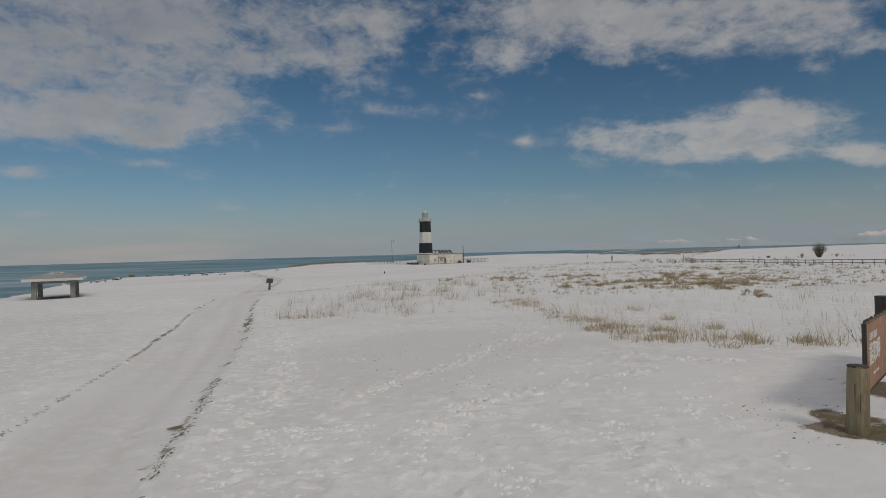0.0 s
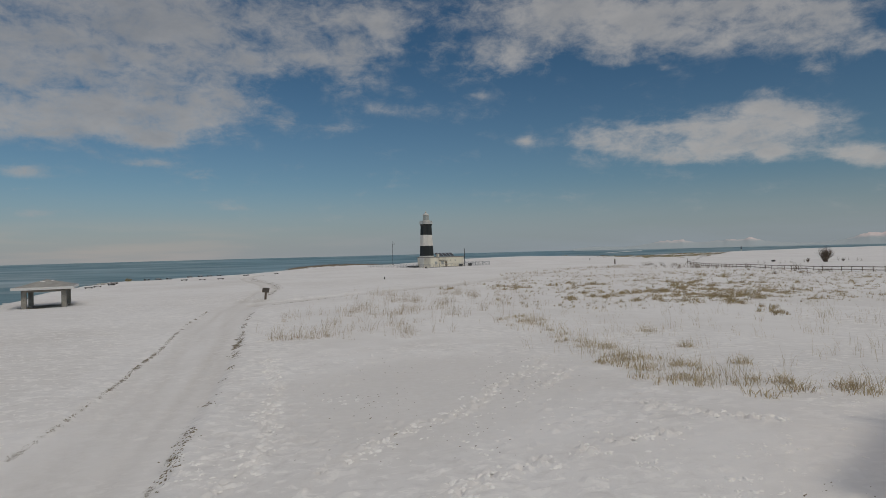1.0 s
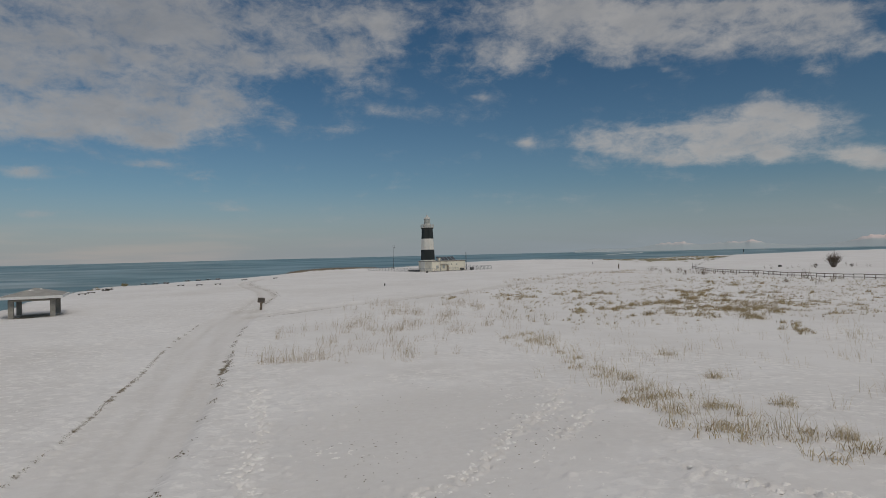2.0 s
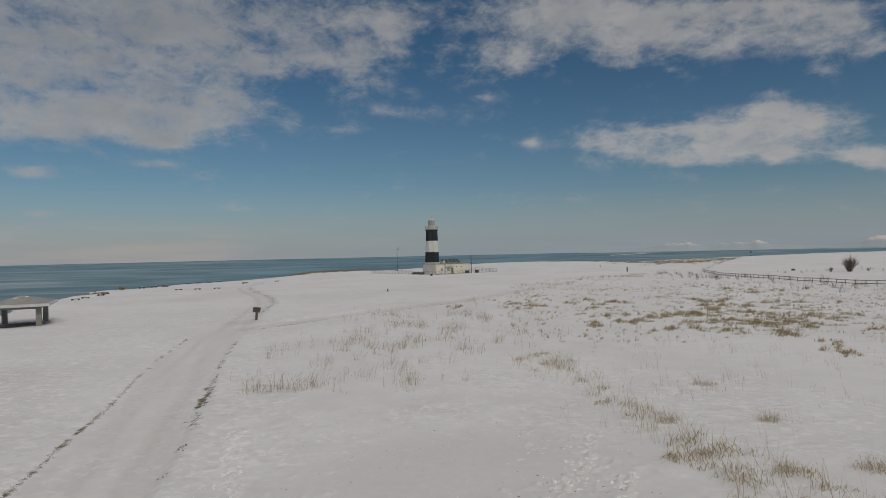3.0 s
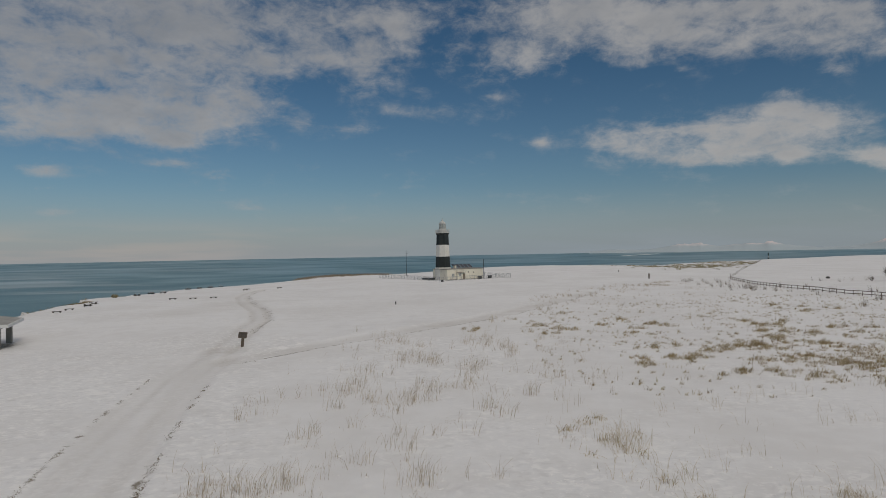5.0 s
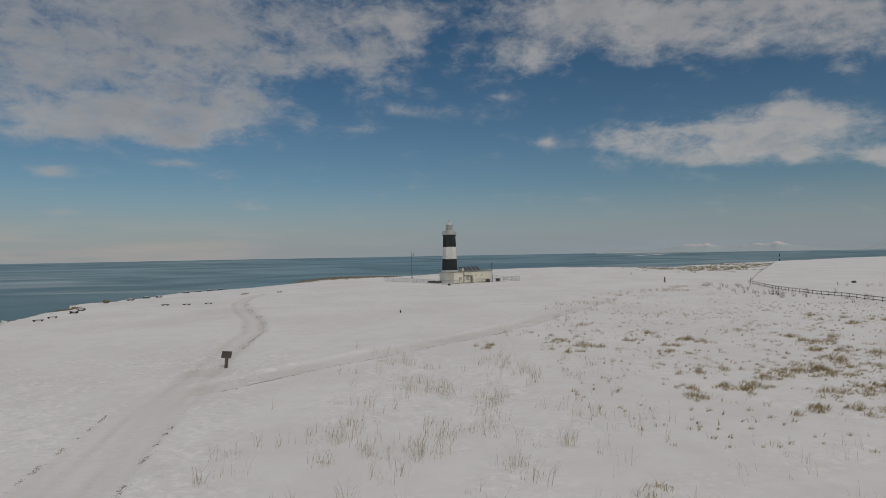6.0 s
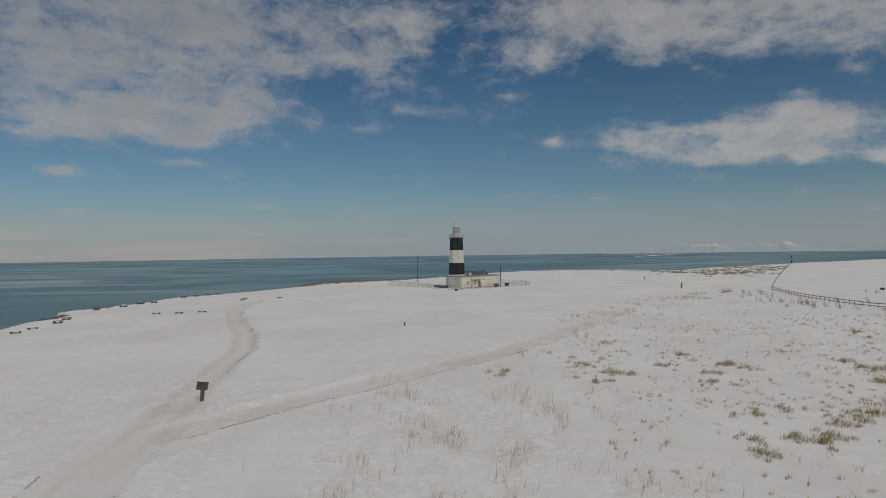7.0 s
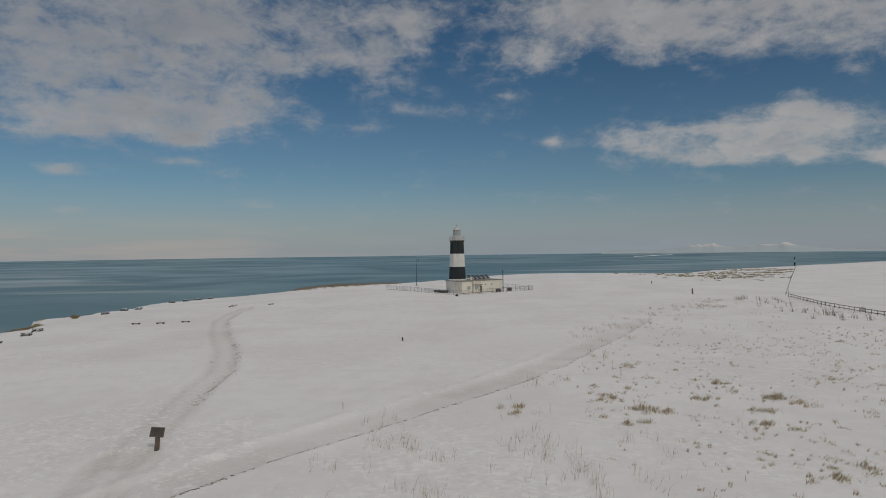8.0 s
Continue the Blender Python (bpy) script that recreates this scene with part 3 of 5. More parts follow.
def make_drift_ice():
    """A thin line of drift ice, far out."""
    bm, rng, prev = bmesh.new(), random.Random(31), None
    for i in range(41):
        f = i / 40
        x, y = 860 + 360 * f, 3270 + 490 * f
        r = math.hypot(x, y)
        w = 55 * math.sin(math.pi * f) ** 0.5 * rng.uniform(0.35, 1.0) + 3
        row = []
        for k, lift in ((-1, 0.2), (-0.6, 1.5), (0.6, 1.5), (1, 0.2)):
            q = (r + k * w) / r
            row.append(bm.verts.new((x * q, y * q, -37 + 24 * (r * q / 4800) ** 2 + lift)))
        if prev:
            for a, b, c, d in zip(prev, prev[1:], row[1:], row):
                bm.faces.new((a, b, c, d))
        prev = row
    tagged(part("drift_ice", bm, CRUMB), "thin white line of drift ice far out on the sea", "ice")


make_drift_ice()


def ridge(name, a0, a1, peaks, base, label, seed):
    """A far range between two bearings (degrees from straight ahead), at the edge of sight: peaks are (bearing, height, width)."""
    bm = bmesh.new()
    n, rows = 260, 9
    grid = []
    for i in range(n + 1):
        a = a0 + (a1 - a0) * i / n
        fade = min(1.0, i / 18, (n - i) / 18)
        h = base * (0.7 + 0.6 * noise.noise((a * 0.9, seed, 0)))
        for pa, ph, pw in peaks:
            h += ph * math.exp(-abs((a - pa) / pw * 1.9) ** 1.4) * 0.72 * (1 + 0.22 * noise.noise((a * 4, seed, 3)))
        h += 2.0 * noise.noise((a * 3.1, seed, 7)) + 1.0 * noise.noise((a * 8, seed, 9))
        col = []
        for j in range(rows):
            f = j / (rows - 1)
            r = 4560 + 200 * f
            zz = -30 + (max(h, 1) * fade + 30) * math.sin(f * math.pi / 2) + (4 * noise.noise((a * 6, f * 5, seed)) * f * (1 - f) * 3)
            col.append(bm.verts.new((r * math.sin(radians(a)), r * math.cos(radians(a)), zz)))
        grid.append(col)
    for p, q in zip(grid, grid[1:]):
        for j in range(rows - 1):
            bm.faces.new((p[j], q[j], q[j + 1], p[j + 1]))
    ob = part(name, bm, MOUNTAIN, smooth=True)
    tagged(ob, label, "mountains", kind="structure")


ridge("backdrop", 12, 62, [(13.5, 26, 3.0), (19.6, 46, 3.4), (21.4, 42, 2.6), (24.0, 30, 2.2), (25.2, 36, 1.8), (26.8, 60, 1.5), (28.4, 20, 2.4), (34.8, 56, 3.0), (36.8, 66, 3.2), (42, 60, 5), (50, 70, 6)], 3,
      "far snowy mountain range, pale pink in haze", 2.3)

# ---------------------------------------------------------------- lighthouse and its yard
YARD_TURN = math.degrees(math.atan2(0.659, 0.752))   # the annex's long side against +x
CORNER = Vector((-5.0, 225.6, 0.0))                  # the annex's near corner


def yard_pose(along, back, z=0.0, extra=0.0):
    a = radians(YARD_TURN)
    x = CORNER.x + along * math.cos(a) - back * math.sin(a)
    y = CORNER.y + along * math.sin(a) + back * math.cos(a)
    return pose(x, y, z, 0, 0, YARD_TURN + extra)


def make_lighthouse():
    base = yard_pose(2.55, 5.15, -0.1)
    t = thing("lighthouse", base, "octagonal lighthouse painted in black and white bands", "lighthouse")
    turn = math.pi / 8

    def width(z):
        return 2.74 - (z - 4.1) * (2.74 - 2.14) / (15.9 - 4.1)

    part("plinth", lathe([(2.95, -0.4), (2.95, 3.6), (2.90, 4.3)], 8, turn), WHITE_PAINT, t, "white base")
    part("lower_band", lathe([(width(4.3), 4.3), (width(8.05), 8.05)], 8, turn), BLACK_PAINT, t, "black painted band")
    part("middle_band", lathe([(width(8.05), 8.05), (width(12.1), 12.1)], 8, turn), WHITE_PAINT, t, "white painted band")
    part("upper_band", lathe([(width(12.1), 12.1), (width(15.3), 15.3), (2.16, 15.55), (2.40, 15.95), (2.40, 16.15)], 8, turn), BLACK_PAINT, t, "black painted band")
    deck = part("gallery", lathe([(2.36, 16.15), (2.48, 16.22), (2.48, 16.42), (2.2, 16.42)], 16), LENS_METAL, t, "grey-white gallery deck")
    for z in (16.75, 17.05, 17.35):
        bm = bmesh.new()
        for i in range(16):
            a, b = 2 * math.pi * i / 16, 2 * math.pi * (i + 1) / 16
            rod(bm, (2.38 * math.cos(a), 2.38 * math.sin(a), z), (2.38 * math.cos(b), 2.38 * math.sin(b), z), 0.035, n=6)
        part("rail", bm, LENS_METAL, deck)
    for i in range(16):
        a = 2 * math.pi * i / 16
        part("post", rodded((2.38 * math.cos(a), 2.38 * math.sin(a), 16.40), (2.38 * math.cos(a), 2.38 * math.sin(a), 17.40), 0.045, n=6), LENS_METAL, deck)
    room = part("lantern_room", lathe([(1.50, 16.42), (1.50, 17.35), (1.28, 17.40), (1.28, 17.72)], 16), LENS_METAL, t, "white lantern room wall")
    part("lantern_glass", lathe([(1.12, 17.72), (1.12, 19.42)], 12), GLASS, room, "pale lantern glazing")
    for i in range(12):
        a = 2 * math.pi * i / 12
        part("glazing_bar", rodded((1.14 * math.cos(a), 1.14 * math.sin(a), 17.70), (1.14 * math.cos(a), 1.14 * math.sin(a), 19.44), 0.05, n=6), LENS_METAL, room)
    part("dome", lathe([(1.30, 19.40), (1.26, 19.52), (0.98, 19.86), (0.58, 20.20), (0.28, 20.46), (0.2, 20.54)], 16), LENS_METAL, t, "grey domed roof", True)
    part("ventilator", lathe([(0.18, 20.52), (0.27, 20.68), (0.18, 20.88), (0.08, 20.98)], 10), LENS_METAL, t, "", True)
    part("finial", rodded((0, 0, 20.94), (0, 0, 21.5), 0.05, 0.02), GREY_METAL, t, "thin lightning rod")


make_lighthouse()


def make_annex():
    L, W, H = 16.6, 7.6, 3.75
    t = thing("annex_building", yard_pose(0, 0, -0.2), "low cream annex with a flat grey roof, beside the lighthouse", "building")
    wall = bmesh.new()
    box(wall, (L, 0.25, H + 0.4), (L / 2, 0.125, H / 2 - 0.2))
    box(wall, (L, 0.25, H + 0.4), (L / 2, W - 0.125, H / 2 - 0.2))
    box(wall, (0.25, W - 0.5, H + 0.4), (0.125, W / 2, H / 2 - 0.2))
    box(wall, (0.25, W - 0.5, H + 0.4), (L - 0.125, W / 2, H / 2 - 0.2))
    part("wall", wall, CREAM_WALL, t)
    part("roof", boxed((L + 0.5, W + 0.5, 0.22), (L / 2, W / 2, H + 0.11), bevel=0.03), ROOF_EDGE, t, "flat grey roof slab")
    part("porch_roof", boxed((3.6, 0.8, 0.14), (6.0, -0.4, 2.62), bevel=0.02), ROOF_EDGE, t)
    part("pilaster", boxed((0.5, 0.22, H), (4.7, -0.11, H / 2), bevel=0.02), CREAM_WALL, t)
    part("foundation", boxed((L + 0.06, 0.10, 0.4), (L / 2, -0.05, 0.12)), CONCRETE, t, "grey concrete plinth")
    for x in (2.6, 5.7):
        w = part("window", boxed((1.15, 0.10, 1.10), (x, -0.05, 1.75), bevel=0.02), FASCIA, t)
        for s in (-0.27, 0.27):
            part("pane", boxed((0.46, 0.03, 0.92), (x + s, -0.11, 1.75)), GLASS, w, "dull glass")
    d = part("door", boxed((0.95, 0.10, 2.15), (7.6, -0.05, 1.12), bevel=0.02), DOOR_BROWN, t, "brown steel door")
    part("handle", boxed((0.05, 0.08, 0.2), (7.95, -0.13, 1.1)), GREY_METAL, d)
    part("vent", boxed((0.35, 0.08, 0.35), (12.2, -0.04, 2.5), bevel=0.01), DARK_METAL, t)
    part("vent", boxed((0.35, 0.08, 0.35), (9.6, -0.04, 2.6), bevel=0.01), DARK_METAL, t)
    part("roof_drain", rodded((4.0, -0.1, 0.1), (4.0, -0.1, H), 0.05), GREY_METAL, t)
    c = part("chimney", boxed((0.8, 0.8, 1.0), (5.4, 2.2, H + 0.7), bevel=0.03), CREAM_WALL, t)
    part("cap", boxed((0.95, 0.95, 0.12), (5.4, 2.2, H + 1.26), bevel=0.02), ROOF_EDGE, c)
    part("lean_to", boxed((1.8, 5.0, 0.8), (-1.0, 9.0, 0.45), bevel=0.05), DARK_METAL, t, "low dark fuel bunker")


make_annex()


def make_solar_panel(i, along, back):
    t = thing("solar_panel", yard_pose(along, back, 3.77), "dark tilted solar panel on the annex roof", "solar panel", "solar panels on the roof")
    part("panel", boxed((1.32, 1.9, 0.06), (0, 0, 0.85), rx=36, bevel=0.01), PANEL_BLUE, t)
    part("frame", boxed((1.40, 1.98, 0.035), (0, 0.03, 0.80), rx=36), GREY_METAL, t)
    for x in (-0.5, 0.5):
        part("leg", rodded((x, -0.52, 0), (x, -0.52, 0.42), 0.03, n=6), GREY_METAL, t)
        part("leg", rodded((x, 0.6, 0), (x, 0.6, 1.22), 0.03, n=6), GREY_METAL, t)
    return t


first_panel = make_solar_panel(0, 6.0, 3.2)
for i in range(1, 5):
    copy_thing(first_panel, yard_pose(6.0 + 1.78 * i, 3.2, 3.77))


def make_yard_fence():
    t = thing("yard_fence", pose(0, 0, 0), "low grey wire fence round the lighthouse yard", "fence")
    along0, back0 = -5.6, -4.6          # the fence's near corner in the yard's own axes
    runs = [((along0, 32.5), (along0, back0)), ((along0, back0), (26.0, back0)), ((26.0, back0), (26.0, 11.0))]
    for a, b in runs:
        pa, pb = yard_pose(*a).translation, yard_pose(*b).translation
        n = max(2, round((pb - pa).length / 2.0))
        pts = []
        for i in range(n + 1):
            p = pa.lerp(pb, i / n)
            p.z = ground(p.x, p.y)
            pts.append(p)
        wires = bmesh.new()
        for i, p in enumerate(pts):
            part("post", rodded(p - Vector((0, 0, 0.25)), p + Vector((0, 0, 1.45)), 0.05, n=6), GREY_METAL, t)
            if i:
                q = pts[i - 1]
                for k in range(1, 10):
                    m = q.lerp(p, k / 10)
                    rod(wires, m + Vector((0, 0, 0.1)), m + Vector((0, 0, 1.38)), 0.011, n=3)
                for h in (0.12, 1.38):
                    part("rail", rodded(q + Vector((0, 0, h)), p + Vector((0, 0, h)), 0.03, n=5), GREY_METAL, t)
        part("wire_mesh", wires, GREY_METAL, t)


make_yard_fence()


def make_antenna_mast():
    x, y = -22.2, 265.4
    z = ground(x, y)
    t = thing("antenna_mast", pose(x, y, z), "thin grey antenna mast standing behind the yard", "mast")
    part("pole", rodded((0, 0, -0.4), (0, 0, 10.2), 0.09, 0.055), DARK_METAL, t)
    part("arm", rodded((0, 0, 8.9), (0.75, 0, 9.0), 0.05, n=6), DARK_METAL, t)
    part("aerial", rodded((0.75, 0, 8.7), (0.75, 0, 9.9), 0.06, n=6), DARK_METAL, t)
    part("base_block", boxed((0.7, 0.7, 0.5), (0, 0, 0.1), bevel=0.04), CONCRETE, t)


make_antenna_mast()


def make_utility_pole():
    x, y = 7.75, 234.3
    z = ground(x, y)
    t = thing("utility_pole", pose(x, y, z), "dark grey steel pole beside the annex", "pole")
    part("pole", rodded((0, 0, -0.4), (0, 0, 6.65), 0.15, 0.11), DARK_METAL, t)
    part("cap", lathe([(0.13, 6.65), (0.13, 6.72), (0.04, 6.8)], 8), DARK_METAL, t)
    part("junction_box", boxed((0.35, 0.22, 0.5), (0, -0.2, 1.5), bevel=0.02), GREY_METAL, t)


make_utility_pole()


def make_equipment_box(along, back, w):
    p = yard_pose(along, back).translation
    t = thing("equipment_box", yard_pose(along, back, ground(p.x, p.y)), "squat dark metal equipment box by the yard fence", "box", "equipment boxes")
    part("body", boxed((w, 0.9, 0.95), (0, 0, 0.45), bevel=0.03), DARK_METAL, t)
    part("lid", boxed((w + 0.1, 1.0, 0.08), (0, 0, 0.95), bevel=0.02), DARK_METAL, t)
    part("foot", boxed((w - 0.2, 0.7, 0.2), (0, 0, -0.05)), CONCRETE, t)


make_equipment_box(13.4, -1.7, 1.25)
make_equipment_box(19.0, -1.0, 1.2)


def lump(name, x, y, size, material, label, category, group="", seed=0):
    """An irregular stone."""
    bm = bmesh.new()
    bmesh.ops.create_icosphere(bm, subdivisions=2, radius=1.0)
    for v in bm.verts:
        k = 1 + 0.35 * noise.noise(v.co * 1.7 + Vector((seed, 0, 0)))
        v.co = Vector((v.co.x * size[0], v.co.y * size[1], v.co.z * size[2])) * k
    ob = part(name, bm, material)
    ob.matrix_world = pose(x, y, ground(x, y) + size[2] * 0.35, 0, 0, seed * 37)
    return tagged(ob, label, category, group)


lump("rock", -6.4, 215.2, (0.75, 0.4, 0.45), ROCK, "small dark rock in the snow by the yard", "rock", seed=3)

# ---------------------------------------------------------------- shelter


def make_shelter():
    turn = 27.0
    cx, cy = -54.6, 85.9
    z0 = ground(cx, cy) - 0.15
    t = thing("picnic_shelter", pose(cx, cy, z0, 0, 0, turn), "open concrete shelter with a shallow grey roof and white edge", "shelter")
    hx, hy, eave = 3.45, 4.4, 2.55
    lx, ly = 2.25, 3.1
    for sx, sy in ((-1, -1), (1, -1), (-1, 1), (1, 1)):
        part("column", boxed((0.58, 0.58, eave + 0.5), (sx * lx, sy * ly, eave / 2 - 0.25), bevel=0.03), CONCRETE, t)
    beam = bmesh.new()
    for sy in (-1, 1):
        box(beam, (2 * lx + 0.5, 0.3, 0.3), (0, sy * ly, eave - 0.08))
    for sx in (-1, 1):
        box(beam, (0.3, 2 * ly + 0.5, 0.3), (sx * lx, 0, eave - 0.085))
    part("beam", beam, CONCRETE, t)
    bm = bmesh.new()
    top = [bm.verts.new((sx * hx, sy * hy, eave + 0.42)) for sx, sy in ((-1, -1), (1, -1), (1, 1), (-1, 1))]
    peak = [bm.verts.new((0, -0.5, eave + 1.36)), bm.verts.new((0, 0.5, eave + 1.36))]
    bm.faces.new((top[0], top[1], peak[0]))
    bm.faces.new((top[1], top[2], peak[1], peak[0]))
    bm.faces.new((top[2], top[3], peak[1]))
    bm.faces.new((top[3], top[0], peak[0], peak[1]))
    bm.faces.new(top[::-1])
    part("roof", bm, ROOF_GREY, t, "shallow grey hipped roof")
    fascia = bmesh.new()
    for sy in (-1, 1):
        box(fascia, (2 * hx + 0.12, 0.12, 0.34), (0, sy * hy, eave + 0.27))
    for sx in (-1, 1):
        box(fascia, (0.12, 2 * hy - 0.12, 0.34), (sx * hx, 0, eave + 0.27))
    part("fascia", fascia, FASCIA, t, "white roof edge")
    part("soffit", boxed((2 * hx - 0.14, 2 * hy - 0.14, 0.08), (0, 0, eave + 0.14)), CONCRETE, t)
    # a patch of old snow left near the ridge
    bm = bmesh.new()
    for px, py, w, h in ((-0.3, -1.5, 0.55, 0.28), (0.75, -1.05, 0.3, 0.15)):
        ring = [bm.verts.new((px + w * (1 + 0.3 * noise.noise((i, px, 1))) * math.cos(i * math.pi / 6), py + h * (1 + 0.3 * noise.noise((i, py, 5))) * math.sin(i * math.pi / 6), 0)) for i in range(12)]
        mid = bm.verts.new((px, py, 0))
        for v in ring + [mid]:
            v.co.z = eave + 0.44 + 0.86 * (1 - (abs(v.co.y) - 0.5) / (hy - 0.5)) + (0.10 if v is mid else 0.0)
        for i in range(12):
            bm.faces.new((ring[i], ring[(i + 1) % 12], mid))
    part("snow_patch", bm, SNOW, t, "leftover patches of snow")
    part("floor_slab", boxed((2 * lx + 1.6, 2 * ly + 1.6, 0.3), (0, 0, -0.02), bevel=0.04), EARTH, t, "bare earthy floor")


make_shelter()

# ---------------------------------------------------------------- posts, board and benches


def make_notice_board():
    x, y = -22.9, 80.0
    t = thing("notice_board", pose(x, y, ground(x, y), 0, 5, 6), "brown wooden notice board on a post beside the track", "notice board")
    part("post", boxed((0.26, 0.24, 1.35), (0, 0, 0.45), bevel=0.03), OLD_WOOD, t)
    b = part("board", boxed((0.86, 0.10, 0.62), (0, -0.14, 1.18), rx=-24, bevel=0.02), OLD_WOOD, t, "tilted dark brown panel")
    part("panel_face", boxed((0.74, 0.02, 0.50), (0, -0.195, 1.20), rx=-24), DARK_LOG, b, "darker faded panel face")


make_notice_board()


def make_marker(name, x, y, h, w, material, label, category):
    t = thing(name, pose(x, y, ground(x, y), 0, 0, 12), label, category)
    part("post", boxed((w, w, h + 0.3), (0, 0, h / 2 - 0.15), bevel=w * 0.12), material, t)
    part("cap", boxed((w * 0.8, w * 0.8, w * 0.2), (0, 0, h + w * 0.05), bevel=w * 0.05), material, t)


make_marker("marker_post", -12.2, 126.0, 0.48, 0.2, ROCK, "short dark marker post alone in the snowfield", "post")
make_marker("stone_pillar", 59.9, 216.5, 1.6, 0.34, OLD_WOOD, "dark square stone pillar standing in the snow", "pillar")
make_marker("stake", 62, 262, 0.9, 0.2, ROCK, "thin dark stake in the snow", "stake")


def bench_parts(t):
    for y in (-0.13, 0.13):
        part("seat_plank", boxed((1.5, 0.22, 0.09), (0, y, 0.42), bevel=0.015), BENCH_WOOD, t)
    for x in (-0.52, 0.52):
        part("leg", boxed((0.24, 0.42, 0.55), (x, 0, 0.11), bevel=0.02), BENCH_WOOD, t)
    part("snow_cap", boxed((1.3, 0.36, 0.07), (0, 0.03, 0.49), bevel=0.03), SNOW, t, "thin cap of snow")


def table_parts(t):
    for y in (-0.28, 0.0, 0.28):
        part("top_plank", boxed((1.5, 0.25, 0.07), (0, y, 0.66), bevel=0.012), BENCH_WOOD, t)
    for y in (-0.72, 0.72):
        part("seat_plank", boxed((1.5, 0.26, 0.07), (0, y, 0.36), bevel=0.012), BENCH_WOOD, t)
    for x in (-0.5, 0.5):
        part("brace", boxed((0.12, 1.64, 0.12), (x, 0, 0.27)), BENCH_WOOD, t)
        for s in (-1, 1):
            part("leg", boxed((0.11, 0.14, 0.98), (x, s * 0.42, 0.22), rx=-s * 28), BENCH_WOOD, t)
    part("snow_cap", boxed((1.2, 0.6, 0.08), (0.05, 0.05, 0.72), bevel=0.03), SNOW, t, "thin cap of snow")


bench = thing("bench", pose(-62.7, 149.0, ground(-62.7, 149.0) - 0.22, 0, 0, 8), "dark plank bench half buried in snow", "bench", "benches in the snow")
bench_parts(bench)
for x, y, r in ((-58.6, 149.7, 8), (-55.0, 151.9, 9), (-69.9, 121.9, 30), (-71.2, 127.2, 32), (-60.9, 188.6, 60), (-61.6, 192.0, 25), (-52.3, 192.0, 65)):
    copy_thing(bench, pose(x, y, ground(x, y) - 0.22, 0, 0, r))

table = thing("picnic_table", pose(-73.1, 135.8, ground(-73.1, 135.8) - 0.28, 0, 0, 25), "dark wooden picnic table near the cliff edge", "picnic table", "picnic tables along the cliff")
table_parts(table)
for x, y, r in ((-75.6, 141.7, 20), (-84.6, 175.5, 15), (-86.8, 187.0, 5), (-85.2, 190.6, 12), (-89.1, 215.4, 3),
                (-87.6, 220.8, 12), (-86.6, 227.0, -6), (-85.0, 232.2, 8)):
    copy_thing(table, pose(x, y, ground(x, y) - 0.28, 0, 0, r))

# ---------------------------------------------------------------- rail fence and the field behind


def make_rail_fence():
    line = [(82.2, 208.5), (78.6, 190), (75.6, 175), (73.0, 157), (72.4, 140), (73.6, 124), (76, 102), (78, 80)]
    t = thing("rail_fence", pose(0, 0, 0), "grey weathered wooden rail fence along the field", "fence")
    pts, rng = [], random.Random(7)
    for (ax, ay), (bx, by) in zip(line, line[1:]):
        n = round(math.hypot(bx - ax, by - ay) / 2.4)
        pts += [(ax + (bx - ax) * i / n, ay + (by - ay) * i / n) for i in range(n)]
    tops = []
    for i, (x, y) in enumerate(pts):
        p = Vector((x, y, ground(x, y) - 0.05))
        h = 1.0 + rng.uniform(-0.05, 0.06) + (0.9 if i == 0 else 0)
        part("post", rodded(p - Vector((0, 0, 0.3)), p + Vector((rng.uniform(-0.05, 0.05), 0, h)), 0.075, 0.068, 6), FENCE_WOOD, t)
        tops.append(p)
    for a, b in zip(tops, tops[1:]):
        for h in (0.38, 0.92):
            s = Vector((-0.10, 0, h + rng.uniform(-0.04, 0.04)))
            part("rail", rodded(a + s, b + s, 0.075, 0.07, 5), FENCE_WOOD, t)


make_rail_fence()


def make_stake_fence():
    t = thing("stake_fence", pose(0, 0, 0), "line of dark stakes and wire running to the shore", "fence")
    a, b = Vector((82.8, 211, 0)), Vector((200, 430, 0))
    n, prev, wire, rng = 56, None, bmesh.new(), random.Random(3)
    for i in range(n + 1):
        p = a.lerp(b, i / n)
        p.z = ground(p.x, p.y)
        part("stake", rodded(p - Vector((0, 0, 0.2)), p + Vector((rng.uniform(-0.06, 0.06), 0, 0.72 + rng.uniform(-0.1, 0.15))), 0.035, n=5), OLD_WOOD, t)
        if prev:
            for h in (0.4, 0.85):
                rod(wire, prev + Vector((0, 0, h)), p + Vector((0, 0, h)), 0.008, n=3)
        prev = p
    part("wire", wire, DARK_METAL, t)


make_stake_fence()


def make_beacon():
    x, y = 332.0, 684.0
    t = thing("day_beacon", pose(x, y, -4.8), "slim banded day beacon standing off the far shore", "beacon")
    part("lower_pole", lathe([(1.6, -34.0), (0.8, -1.0), (0.7, 2.6)], 8), BLACK_PAINT, t, "black lower part")
    part("middle_pole", lathe([(0.62, 2.6), (0.55, 4.6)], 8), WHITE_PAINT, t, "white middle part")
    part("upper_pole", lathe([(0.55, 4.6), (0.45, 6.6)], 8), DARK_METAL, t)
    part("topmark", lathe([(0.1, 6.6), (0.70, 6.7), (0.70, 6.9), (0.35, 7.7), (0.1, 7.9)], 8), DARK_METAL, t, "dark top mark")


make_beacon()


